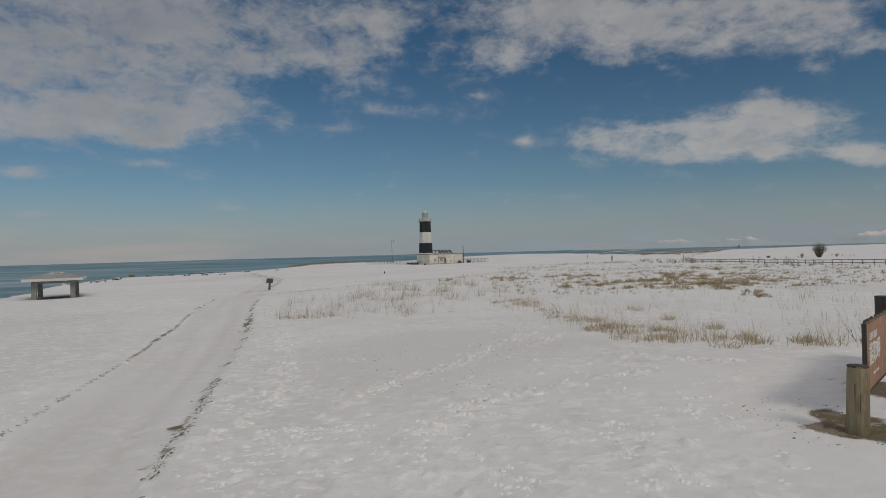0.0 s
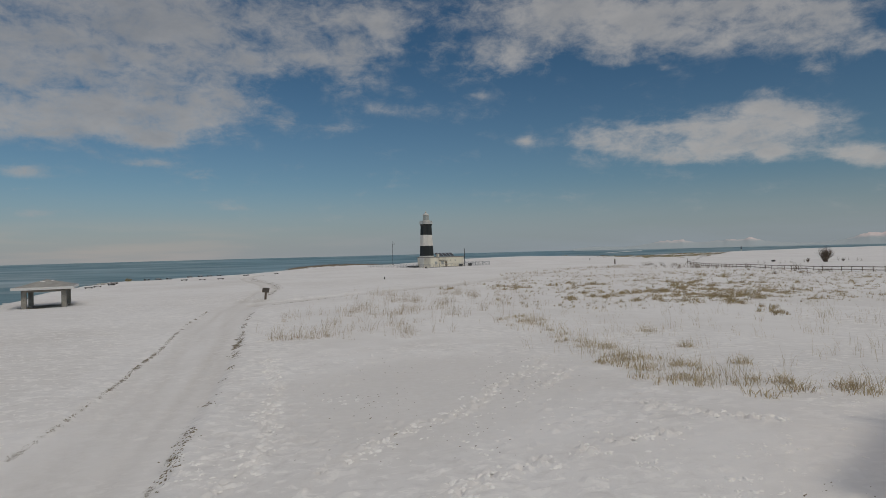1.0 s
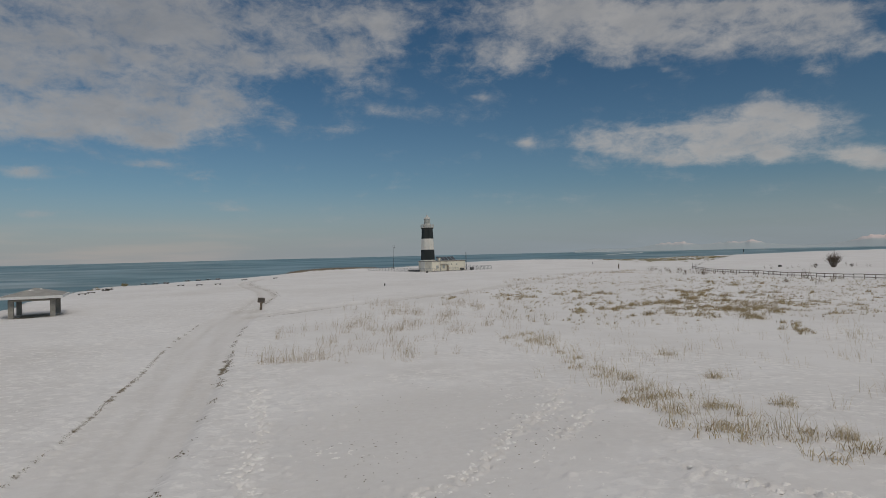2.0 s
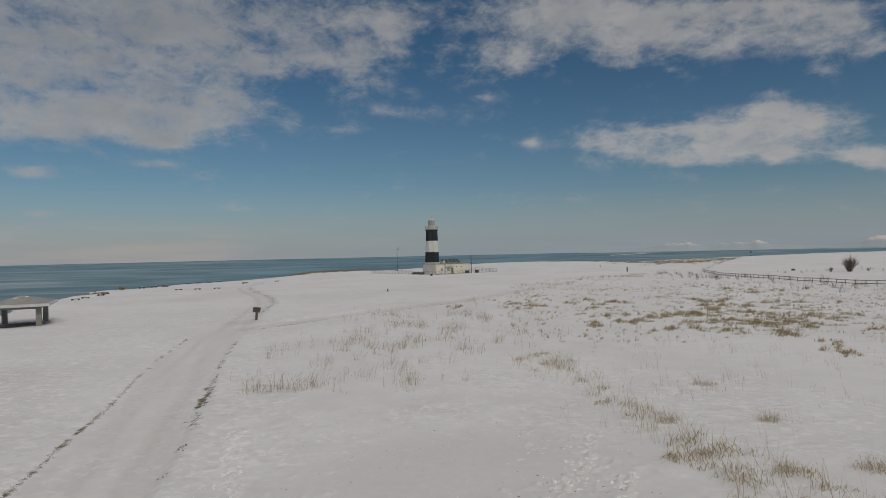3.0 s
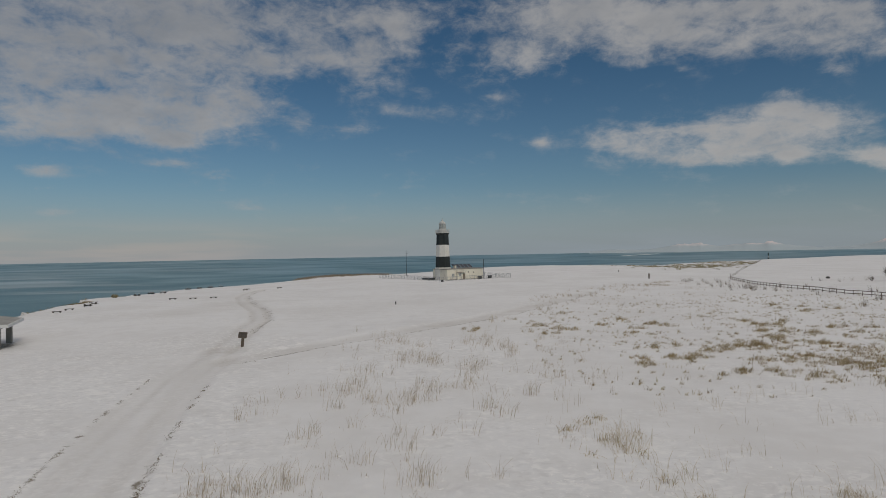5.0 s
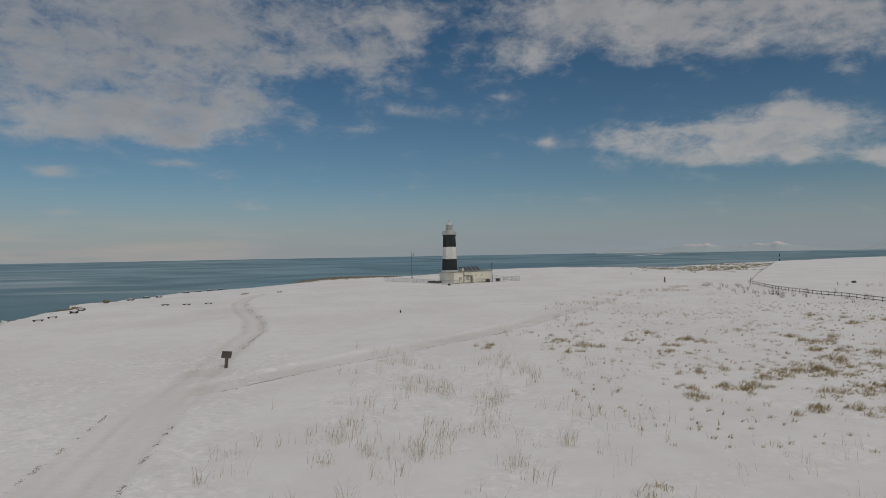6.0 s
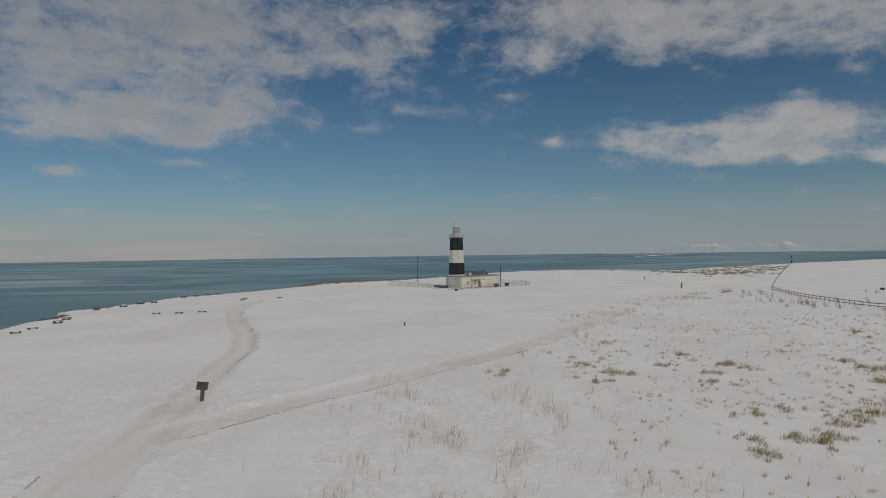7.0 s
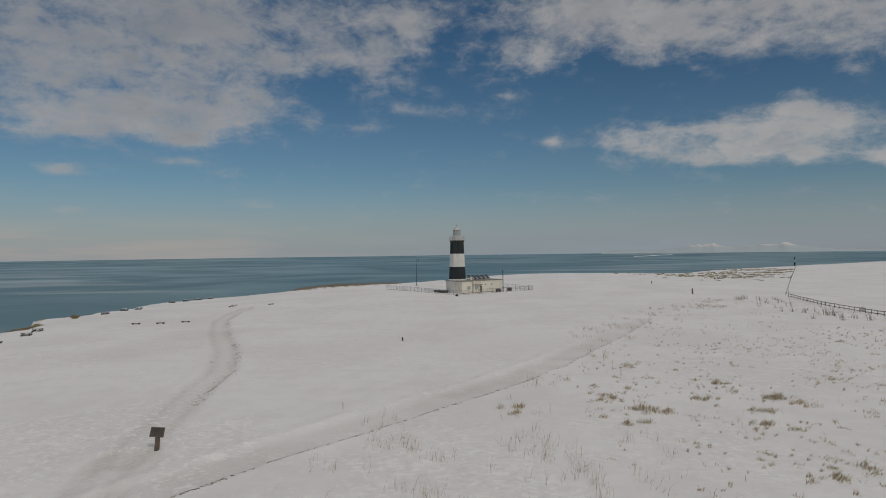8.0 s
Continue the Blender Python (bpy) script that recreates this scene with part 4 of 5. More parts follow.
def make_shrub(x, y, height, spread, stems, label, seed, thin=1.0, forks=3, bark=None):
    """A leafless shrub: a fan of tapered stems from one foot, forking into fine twigs."""
    rng = random.Random(seed)
    t = thing("shrub", pose(x, y, ground(x, y)), label, "shrub")
    limbs, twigs = bmesh.new(), bmesh.new()

    def grow(p, d, length, r, level):
        q = p + d * length
        rod(limbs if level < 2 else twigs, p, q, r, r * 0.65, 5 if level < 2 else 3)
        if level < 3:
            for _ in range(forks):
                e = (d + Vector((rng.gauss(0, 0.30), rng.gauss(0, 0.30), rng.uniform(-0.12, 0.18)))).normalized()
                grow(p.lerp(q, rng.uniform(0.45, 1.0)), e, length * rng.uniform(0.6, 0.9), r * 0.6, level + 1)

    for i in range(stems):
        a, out = 2 * math.pi * i * 0.382, math.sqrt((i + 0.5) / stems)
        d = Vector((math.cos(a) * out * spread / height * 0.62, math.sin(a) * out * spread / height * 0.62, 1.0)).normalized()
        k = 0.10 * spread * out
        grow(Vector((math.cos(a) * k, math.sin(a) * k, -0.1)), d, height * rng.uniform(0.26, 0.36) * (1.08 - 0.25 * out), 0.036 * thin, 0)
    part("limbs", limbs, bark or TWIG, t)
    part("twigs", twigs, bark or TWIG, t)


make_shrub(111.0, 180.0, 5.7, 4.8, 46, "dense bare brown leafless shrub in the snowy field", 5, 1.0)
make_shrub(106.5, 181, 1.9, 1.2, 7, "small bare brown shrub beside the larger one", 6)
make_shrub(115.5, 179, 1.6, 1.2, 7, "small bare brown shrub beside the larger one", 8)
make_shrub(-83.6, 163.5, 1.3, 3.0, 22, "low tawny bush on the cliff edge", 9, 1.6, bark=OLIVE)
make_shrub(14.6, 21.4, 1.3, 1.7, 4, "few bare twigs of a young shrub in the snow", 12, 0.35, 2)
lump("rock", 107.5, 201.5, (0.95, 0.6, 0.42), ROCK, "dark rounded rock in the snowy field", "rock", seed=6)

# ---------------------------------------------------------------- sign by the take-off place
SIGN_TURN = 47.0


def make_log_post():
    x, y = 7.95, 11.84
    z = ground(x, y) - 0.02
    t = thing("log_post", pose(x, y, z, 0, 1.6, 0), "short thick mossy log post standing in bare earth", "post")
    rng = random.Random(2)
    bm = bmesh.new()
    n, rows, prev = 28, 9, None
    for j in range(rows):
        h = -0.25 + 1.56 * j / (rows - 1)
        r0 = 0.205 - 0.015 * j / rows
        row = []
        for i in range(n):
            a = 2 * math.pi * i / n
            r = r0 * (1 + 0.05 * noise.noise((math.cos(a) * 2.4, math.sin(a) * 2.4, h * 0.5)) + 0.025 * noise.noise((math.cos(a) * 7, math.sin(a) * 7, h)))
            if j == rows - 1:
                r *= 0.96
            row.append(bm.verts.new((r * math.cos(a), r * math.sin(a), h + 0.02 * noise.noise((math.cos(a), math.sin(a), 4)))))
        if prev:
            for i in range(n):
                bm.faces.new((prev[i], prev[(i + 1) % n], row[(i + 1) % n], row[i]))
        prev = row
    part("trunk", bm, LOG_WOOD, t, smooth=True)
    part("cut_end", lathe([(0.188, 1.295), (0.182, 1.325), (0.13, 1.335)], 24), DARK_LOG, t, "dark weathered cut end")
    for k, (a, h, l) in enumerate(((-1.95, 0.62, 0.34), (-1.5, 0.35, 0.22), (-2.4, 0.85, 0.28))):
        part("crack", boxed((0.012, 0.01, l), (0.195 * math.cos(a), 0.195 * math.sin(a), h), rz=math.degrees(a) + 90), DARK_LOG, t, "dark crack in the wood")


make_log_post()


def lettered(name, text, size, material, parent):
    """Painted writing with the built-in font, as a mesh in its own plane."""
    curve = bpy.data.curves.new(name, "FONT")
    curve.body, curve.size, curve.extrude, curve.resolution_u, curve.offset = text, size, 0.004, 3, 0.006
    pen = new(name, curve)
    me = bpy.data.meshes.new_from_object(pen.evaluated_get(bpy.context.evaluated_depsgraph_get()))
    bpy.data.objects.remove(pen)
    bpy.data.curves.remove(curve)
    me.materials.clear()
    me.materials.append(material)
    me.name = name
    ob = new(name, me)
    ob.parent = parent
    return ob


def make_park_sign():
    # origin at the near lower end of the board, x along it, y behind it
    x, y = 8.62, 12.55
    z = ground(x, y)
    t = thing("park_sign", pose(x, y, z, 0, 0, SIGN_TURN), "brown painted park sign board with white writing on log posts", "sign")
    L, lo, hi = 6.6, 0.54, 1.92
    edge = bmesh.new()
    board = boxed((L, 0.06, hi - lo), (L / 2, 0, (hi + lo) / 2), bevel=0.012)
    b = part("board", board, SIGN_BROWN, t)
    box(edge, (0.04, 0.085, hi - lo + 0.06), (-0.021, 0, (hi + lo) / 2))
    box(edge, (L, 0.08, 0.05), (L / 2, 0.012, lo - 0.027))
    part("frame", edge, DARK_LOG, t, "black metal edge")
    part("weathered_top", boxed((L, 0.075, 0.05), (L / 2, 0, hi + 0.022), bevel=0.015), OLD_WOOD, t)
    for px in (5.05,):
        part("post", rodded((px, 0.32, -0.3), (px, 0.32, 2.15), 0.20, 0.185, 18), DARK_LOG, t, "tall dark log post")
    rng = random.Random(9)
    # a row of small characters and a row at the foot, as plain bars; three large painted ones
    for k in range(6):
        cx = 0.42 + k * 0.17
        for q in range(3):
            part("letter_bar", boxed((0.115, 0.012, 0.024), (cx, -0.034, 1.58 + q * 0.052), bevel=0.003), LETTER_WHITE, b)
        part("letter_bar", boxed((0.024, 0.014, 0.15), (cx + rng.uniform(-0.03, 0.03), -0.034, 1.632), bevel=0.003), LETTER_WHITE, b)
    for k, sign in enumerate("\u80fd\u53d6\u5cac"):
        ob = lettered("letter", sign, 0.50, LETTER_WHITE, b)
        ob.matrix_basis = pose(0.30 + 0.47 * k, -0.031, 1.08, 90)
    for k in range(4):
        part("letter_bar", boxed((0.09, 0.012, 0.06), (0.80 + k * 0.2, -0.034, 0.82), bevel=0.004), LETTER_WHITE, b)
    # rusty studs along the weathered top edge
    for px in (0.03, 0.22, 0.47, 0.78, 0.95, 1.4, 1.9, 2.3):
        part("stud", lathe([(0.022, hi + 0.03), (0.03, hi + 0.065), (0.012, hi + 0.10)], 6), DARK_METAL, t).location = (px, 0, 0)


make_park_sign()

# ---------------------------------------------------------------- dry plants


class Blades:
    """Collects thin tapered blades and links them as one mesh."""

    def __init__(self):
        self.v, self.f = [], []

    def blade(self, x, y, z, height, width, lean, way, yaw, droop=0.0):
        dx, dy = math.cos(way), math.sin(way)
        wx, wy = math.cos(yaw) * width / 2, math.sin(yaw) * width / 2
        i = len(self.v)
        for f, w in ((0.0, 1.0), (0.55, 0.8), (1.0, 0.25)):
            off = lean * f * f * height
            zz = z + height * f * math.sqrt(max(0.05, 1 - (lean * f) ** 2 * 0.6)) - droop * f * f * height
            self.v += [(x + dx * off - wx * w, y + dy * off - wy * w, zz), (x + dx * off + wx * w, y + dy * off + wy * w, zz)]
        self.f += [(i, i + 1, i + 3, i + 2), (i + 2, i + 3, i + 5, i + 4)]

    def link(self, name, material, label, category):
        me = bpy.data.meshes.new(name)
        me.from_pydata(self.v, [], self.f)
        me.materials.append(material)
        me.update()
        return tagged(new(name, me), label, category, kind="stuff")


def heights(pts):
    a = np.array(pts, float)
    e = np.clip(inland(a[:, 0], a[:, 1]), 0, 60)
    return meadow(a[:, 0], a[:, 1]) + wear(a[:, 0], a[:, 1]) - 0.03 - 0.5 * np.exp(-e / 2.5)


def sow(blades, spots, rng, per, reach, height, width, lean, droop=0.0, wind=2.6, stray=0.9):
    """Clumps of blades at the given spots (x, y, size)."""
    if not spots:
        return
    zs = heights([(x, y) for x, y, _ in spots])
    for (x, y, s), z in zip(spots, zs):
        for _ in range(max(1, int(rng.uniform(0.5, 1.4) * per * s))):
            a, r = rng.uniform(0, 6.283), reach * s * math.sqrt(rng.random())
            way = wind + rng.gauss(0, stray)
            blades.blade(x + r * math.cos(a), y + r * math.sin(a), z, height * rng.uniform(0.45, 1.15) * (0.7 + 0.3 * s), width * rng.uniform(0.7, 1.4),
                         lean * rng.uniform(0.2, 1.5), way, rng.uniform(0, 3.14), droop * rng.uniform(0.4, 1.2))


def scatter(rng, n, x0, x1, y0, y1, test, sizes=(0.6, 1.3)):
    out = []
    for _ in range(n):
        x, y = rng.uniform(x0, x1), rng.uniform(y0, y1)
        if rng.random() < test(x, y):
            out.append((x, y, rng.uniform(*sizes)))
    return out


def blob(x, y, cx, cy, rx, ry):
    return math.exp(-((x - cx) / rx) ** 2 - ((y - cy) / ry) ** 2)


def knot(ix, iy, seed):
    h = (ix * 374761393 + iy * 668265263 + seed * 974711) & 0x7FFFFFFF
    h = ((h ^ (h >> 13)) * 1274126177) & 0x7FFFFFFF
    return ((h ^ (h >> 16)) & 0xFFFF) / 65535.0


def soft_at(x, y, size, seed):
    """rough_field for one place."""
    x, y = x / size, y / size
    ix, iy = math.floor(x), math.floor(y)
    fx, fy = x - ix, y - iy
    fx, fy = fx * fx * (3 - 2 * fx), fy * fy * (3 - 2 * fy)
    return (knot(ix, iy, seed) * (1 - fx) + knot(ix + 1, iy, seed) * fx) * (1 - fy) + (knot(ix, iy + 1, seed) * (1 - fx) + knot(ix + 1, iy + 1, seed) * fx) * fy


def off_line(x, y, line):
    """Distance of one place from a line, positive to its right."""
    best, sign = 1e9, 1
    for (ax, ay), (bx, by) in zip(line, line[1:]):
        dx, dy = bx - ax, by - ay
        t = min(1.0, max(0.0, ((x - ax) * dx + (y - ay) * dy) / (dx * dx + dy * dy)))
        d = math.hypot(x - ax - t * dx, y - ay - t * dy)
        if d < best:
            best, sign = d, 1 if (x - ax) * dy - (y - ay) * dx > 0 else -1
    return best * sign


def patchy(x, y, size, seed, lo, hi):
    v = soft_at(x, y, size, seed)
    return min(1.0, max(0.0, (v - lo) / (hi - lo)))


def make_reeds():
    rng = random.Random(11)
    b = Blades()
    row = scatter(rng, 700, -11.5, -2, 41.2, 45.5, lambda x, y: math.exp(-((y - 42.6 - 0.15 * (x + 7)) / 0.9) ** 2) * patchy(x, y, 1.3, 51, 0.35, 0.6))
    sow(b, row, rng, 2.6, 0.28, 1.05, 0.013, 0.40, 0.0, 0.3, 1.2)
    feet = scatter(rng, 300, -11.5, -2, 41.2, 45.0, lambda x, y: 0.8 * patchy(x, y, 1.3, 51, 0.45, 0.7))
    sow(b, feet, rng, 6, 0.28, 0.30, 0.012, 0.9, 0.2, 0.3, 3.0)
    mid = scatter(rng, 4200, -14, 10, 43, 92, lambda x, y: (0.85 * blob(x, y, -5, 52, 7, 8) + 0.8 * blob(x, y, 0, 66, 9, 10) + 0.9 * blob(x, y, -2, 79, 10, 6)) * patchy(x, y, 1.7, 52, 0.5, 0.75))
    sow(b, mid, rng, 4.4, 0.34, 0.9, 0.015, 0.55, 0.0, 0.3, 1.3)
    sow(b, mid[::3], rng, 9, 0.45, 0.28, 0.013, 1.0, 0.2, 0.3, 3.0)
    line = scatter(rng, 900, -2, 30, 88, 150, lambda x, y: (abs(off_line(x, y, TRAIL) - 3.2) < 1.6) * patchy(x, y, 4, 53, 0.45, 0.8))
    sow(b, line, rng, 6, 0.35, 0.75, 0.022, 0.3)
    fringe = scatter(rng, 1500, 12, 62, 125, 205, lambda x, y: math.exp(-(((x - 26) * 0.80 - (y - 150) * 0.60) / 4.5) ** 2) * patchy(x, y, 4, 54, 0.35, 0.7))
    sow(b, fringe, rng, 9, 0.6, 0.6, 0.04, 0.5)
    b.link("dry_reeds", REED, "sparse stands of thin pale dry reed stalks in snow", "reeds")


def make_tufts():
    rng = random.Random(12)
    b = Blades()
    edge = [(6.8, 51), (7.8, 42.5), (8.5, 37.6), (8.8, 32.5), (9.5, 26), (11, 22.2), (13.4, 21.6), (14.4, 21.7)]

    def along(x, y):
        d = off_line(x, y, edge) - 0.4
        return math.exp(-(d / (1.5 if d > 0 else 0.7)) ** 2) * patchy(x, y, 1.0, 61, 0.25, 0.75) * (1.0 if y < 30 else 0.7)

    sow(b, scatter(rng, 5600, 4, 20, 20.5, 52, along), rng, 5, 0.36, 0.95, 0.012, 0.6, 0.06, 2.6, 1.8)
    behind = scatter(rng, 3200, 8, 34, 25, 62, lambda x, y: 0.40 * patchy(x, y, 2.2, 62, 0.55, 0.85) * (x > 9.5))
    sow(b, behind, rng, 4, 0.3, 0.85, 0.010, 0.45, 0.0, 2.6, 1.6)
    # lone stalks, some with a drooping seed head
    lone = scatter(rng, 5200, 5, 62, 26, 112, lambda x, y: 0.22 * patchy(x, y, 3.2, 63, 0.45, 0.8) * (x > 7 + 0.02 * y), (0.5, 1.2))
    sow(b, lone, rng, 2.2, 0.30, 0.62, 0.013, 0.7, 0.05, 2.6, 1.8)
    # low matted feet of the tufts
    feet = scatter(rng, 3600, 4, 20, 20.5, 52, lambda x, y: along(x, y) * (0.6 if y < 30 else 0.35))
    sow(b, feet, rng, 22, 0.42, 0.40, 0.026, 0.9, 0.18, 2.6, 3.0)
    for x, y in ((8.5, 34.3), (13.0, 41.3), (12.3, 33.8), (11.3, 22.6), (13.2, 22.0), (12.2, 27.4), (9.4, 27.5)):
        sow(b, [(x + rng.gauss(0, 0.2), y + rng.gauss(0, 0.2), 1.0) for _ in range(3)], rng, 40, 0.36, 0.55, 0.014, 1.0, 0.12, 2.6, 2.5)
    b.link("dry_grass_tufts", TUFT, "tawny dry grass tufts with matted feet in the snow", "grass")


TUSSOCKS = [(8.5, 93.8), (13.7, 107.7), (10.2, 89.2), (11.8, 88.5), (15.7, 92.6), (19.7, 99.0), (18.3, 88.8), (22.0, 92.9), (22.9, 91.1), (16.6, 75.3), (19.0, 77.1), (13.4, 67.1), (14.0, 69.7),
            (16.4, 70.1), (17.0, 69.4), (18.5, 70.3), (20.6, 72.6), (22.6, 74.2), (24.2, 75.0), (33.5, 94.0), (33.4, 91.5), (33.6, 89.5), (30.9, 84.6), (38.0, 93.7), (26.5, 75.8), (25.5, 73.2),
            (22.4, 68.2), (19.2, 63.7), (29.7, 80.9), (33.1, 84.5), (50.3, 111.9), (47.3, 115.4), (0.7, 89.7), (8.0, 85.3), (17.6, 85.3)]
CORE_TUSSOCKS = [(26.3, 76.2), (29.7, 78.8), (25.2, 68.2), (27.4, 69.5), (35.3, 82.9), (40.0, 87.8), (53.8, 109.1), (47.6, 105.4), (28.2, 66.4), (27.9, 63.7), (30.8, 66.2), (33.5, 68.9), (36.5, 72.0),
                 (23.2, 61.7), (21.5, 63.8), (26.7, 59.2), (32.9, 72.4), (32.3, 76.3), (44.1, 87.2), (36.3, 91.6), (30.8, 63.0), (25.2, 51.3), (26.1, 50.0), (28.2, 54.5)]


def tussocks(blades, spots, rng):
    """Low mounds of dead grass, all swept over to one side by the wind."""
    for (x, y, s), z in zip(spots, heights([(x, y) for x, y, _ in spots])):
        long, deep = rng.uniform(0.40, 0.75) * s, rng.uniform(0.32, 0.55) * s
        tilt, tall = rng.gauss(-0.25, 0.35), rng.uniform(0.75, 1.25) * (0.55 + 0.45 * s)
        for _ in range(int(8 + 95 * s * s * rng.uniform(0.6, 1.2))):
            p, q = rng.gauss(0, 0.5), rng.gauss(0, 0.5)
            hump = 0.26 * s * math.exp(-(p * p + q * q) * 1.6)
            blades.blade(x + p * long, y + q * deep, z + hump * rng.uniform(0.0, 1.0), rng.uniform(0.16, 0.52) * tall, rng.uniform(0.012, 0.032),
                         abs(rng.gauss(0.65, 0.35)), tilt + rng.gauss(0, 0.8), rng.uniform(0, 3.14), rng.uniform(0.0, 0.22))


def make_mats():
    rng = random.Random(13)
    b = Blades()

    def patch(x, y):
        w = 1.7 * blob(x, y, 30.5, 70, 8, 8) + 0.6 * blob(x, y, 24, 73, 8, 4) + 0.7 * blob(x, y, 43, 84, 15, 13) + 1.1 * blob(x, y, 15, 94, 8, 9) + 0.7 * blob(x, y, 55, 100, 22, 22) + 0.5 * blob(x, y, 38, 110, 14, 10) + 0.45 * blob(x, y, 19, 77, 5, 5) + 0.4 * blob(x, y, 60, 66, 12, 14)
        return min(1.0, w) * (0.25 + 0.75 * patchy(x, y, 5.0, 73, 0.35, 0.6)) * patchy(x, y, 1.3, 71, 0.40, 0.66)

    spots = scatter(rng, 6000, 4, 85, 52, 135, patch, (0.25, 1.0))
    sow(b, spots, rng, 13, 0.40, 0.36, 0.022, 1.0, 0.18, -0.25, 1.2)
    heart = scatter(rng, 3200, 4, 85, 52, 135, lambda x, y: patch(x, y) * patchy(x, y, 4.0, 74, 0.45, 0.7), (0.5, 1.3))
    sow(b, heart, rng, 24, 0.5, 0.34, 0.028, 1.05, 0.18, -0.25, 1.2)
    core = scatter(rng, 2000, 18, 50, 58, 86, lambda x, y: blob(x, y, 31, 70, 9, 8) * patchy(x, y, 1.7, 75, 0.36, 0.56), (0.4, 1.2))
    sow(b, core, rng, 22, 0.42, 0.38, 0.030, 1.1, 0.2, -0.25, 1.2)
    # larger single mounds
    mounds = [(x, y, rng.uniform(0.8, 1.35)) for x, y in TUSSOCKS] + [(x, y, rng.uniform(0.9, 1.4) * (1.0 if y > 56 else 0.55)) for x, y in CORE_TUSSOCKS]
    mounds += [(x + rng.gauss(0, 0.9), y + rng.gauss(0, 0.9), rng.uniform(0.3, 0.75)) for x, y, _ in list(mounds) for _ in range(4)]
    mounds += scatter(rng, 4200, 5, 70, 56, 140, lambda x, y: 0.45 * patchy(x, y, 6, 76, 0.25, 0.7) * (off_line(x, y, TRAIL) > 4.0), (0.10, 0.38))
    mounds += scatter(rng, 900, 4, 80, 52, 128, lambda x, y: 0.42 * patch(x, y), (0.3, 1.0))
    tussocks(b, mounds, rng)
    thin = scatter(rng, 5200, 8, 76, 56, 200, lambda x, y: 0.5 * patchy(x, y, 5, 72, 0.34, 0.75) * (off_line(x, y, TRAIL) > 3.0), (0.2, 0.9))
    sow(b, thin, rng, 8, 0.4, 0.5, 0.022, 0.7, 0.1, 3.0, 3.0)
    b.link("flattened_grass", MAT_GRASS, "clumps of flattened brown and olive grass poking through snow", "grass")


def make_stalks():
    rng = random.Random(14)
    b = Blades()
    spots = scatter(rng, 320, 58, 82, 95, 205, lambda x, y: 0.5 * patchy(x, y, 4, 81, 0.45, 0.75) * (x > 56 + 0.06 * (y - 95)))
    sow(b, spots, rng, 14, 0.45, 1.2, 0.03, 0.35)
    clumps = scatter(rng, 70, 56, 68, 149, 168, lambda x, y: 0.6 * patchy(x, y, 2.5, 83, 0.35, 0.65), (0.6, 1.1))
    clumps += scatter(rng, 60, 64, 81, 160, 200, lambda x, y: 0.6 * patchy(x, y, 3, 82, 0.45, 0.7) * (x < 72 + 0.12 * (y - 160)), (0.6, 1.1))
    sow(b, clumps, rng, 12, 0.35, 1.3, 0.035, 0.4)
    field = scatter(rng, 260, 86, 190, 120, 205, lambda x, y: 0.5 * math.exp(-(((y - 190 + (x - 100) * 0.3)) / 10) ** 2))
    sow(b, field, rng, 12, 0.4, 1.1, 0.03, 0.3)
    b.link("dead_weed_stalks", STALK, "dark dead weed stalks along the rail fence", "weeds")


def make_turf():
    rng = random.Random(15)
    b = Blades()
    strip = [(98, 310), (112, 316), (125, 326), (150, 365), (170, 390)]

    def test(x, y):
        d = off_line(x, y, strip)
        return math.exp(-(d / 20) ** 2) * patchy(x, y, 5, 91, 0.3, 0.6) * (off_line(x, y, [(82.8, 211), (200, 430)]) < 0)

    sow(b, scatter(rng, 5200, 60, 215, 270, 440, test), rng, 24, 0.9, 0.60, 0.11, 0.8, 0.2)
    # tawny grass hanging over the cliff's edge
    spots = []
    for _ in range(5200):
        x, y = rng.uniform(-104, -10), rng.uniform(95, 340)
        spots.append((x, y))
    e = inland(np.array([p[0] for p in spots]), np.array([p[1] for p in spots]))
    bare = [(-79, 247), (-59, 261), (-46, 266), (-37, 282)]
    strip_spots = scatter(rng, 3600, -64, -30, 250, 292, lambda x, y: math.exp(-((off_line(x, y, bare) - 2.0) / 3.5) ** 2) * patchy(x, y, 6, 93, 0.15, 0.5))
    off = inland(np.array([p[0] for p in strip_spots]), np.array([p[1] for p in strip_spots]))
    strip_spots = [p for p, d in zip(strip_spots, off) if d > 0.3]
    bank = Blades()
    sow(bank, strip_spots, rng, 16, 0.8, 0.85, 0.06, 0.7, 0.15)
    bank.link("cliff_bank_grass", BANK_GRASS, "brown dead grass on the bank beside the yard", "grass")
    keep = [(x, y, rng.uniform(0.5, 1.2)) for (x, y), d in zip(spots, e) if 0.25 < d < (5.0 if y > 262 and x > -88 else 2.2 if 140 < y < 158 else 1.2) and soft_at(x, y, 16, 92) > (0.25 if y > 262 else 0.3 if 140 < y < 158 else 0.5)]
    sow(b, keep, rng, 12, 0.7, 0.5, 0.05, 0.7, 0.3)
    b.link("olive_turf", OLIVE, "olive and tawny turf showing along the clifftop", "grass")


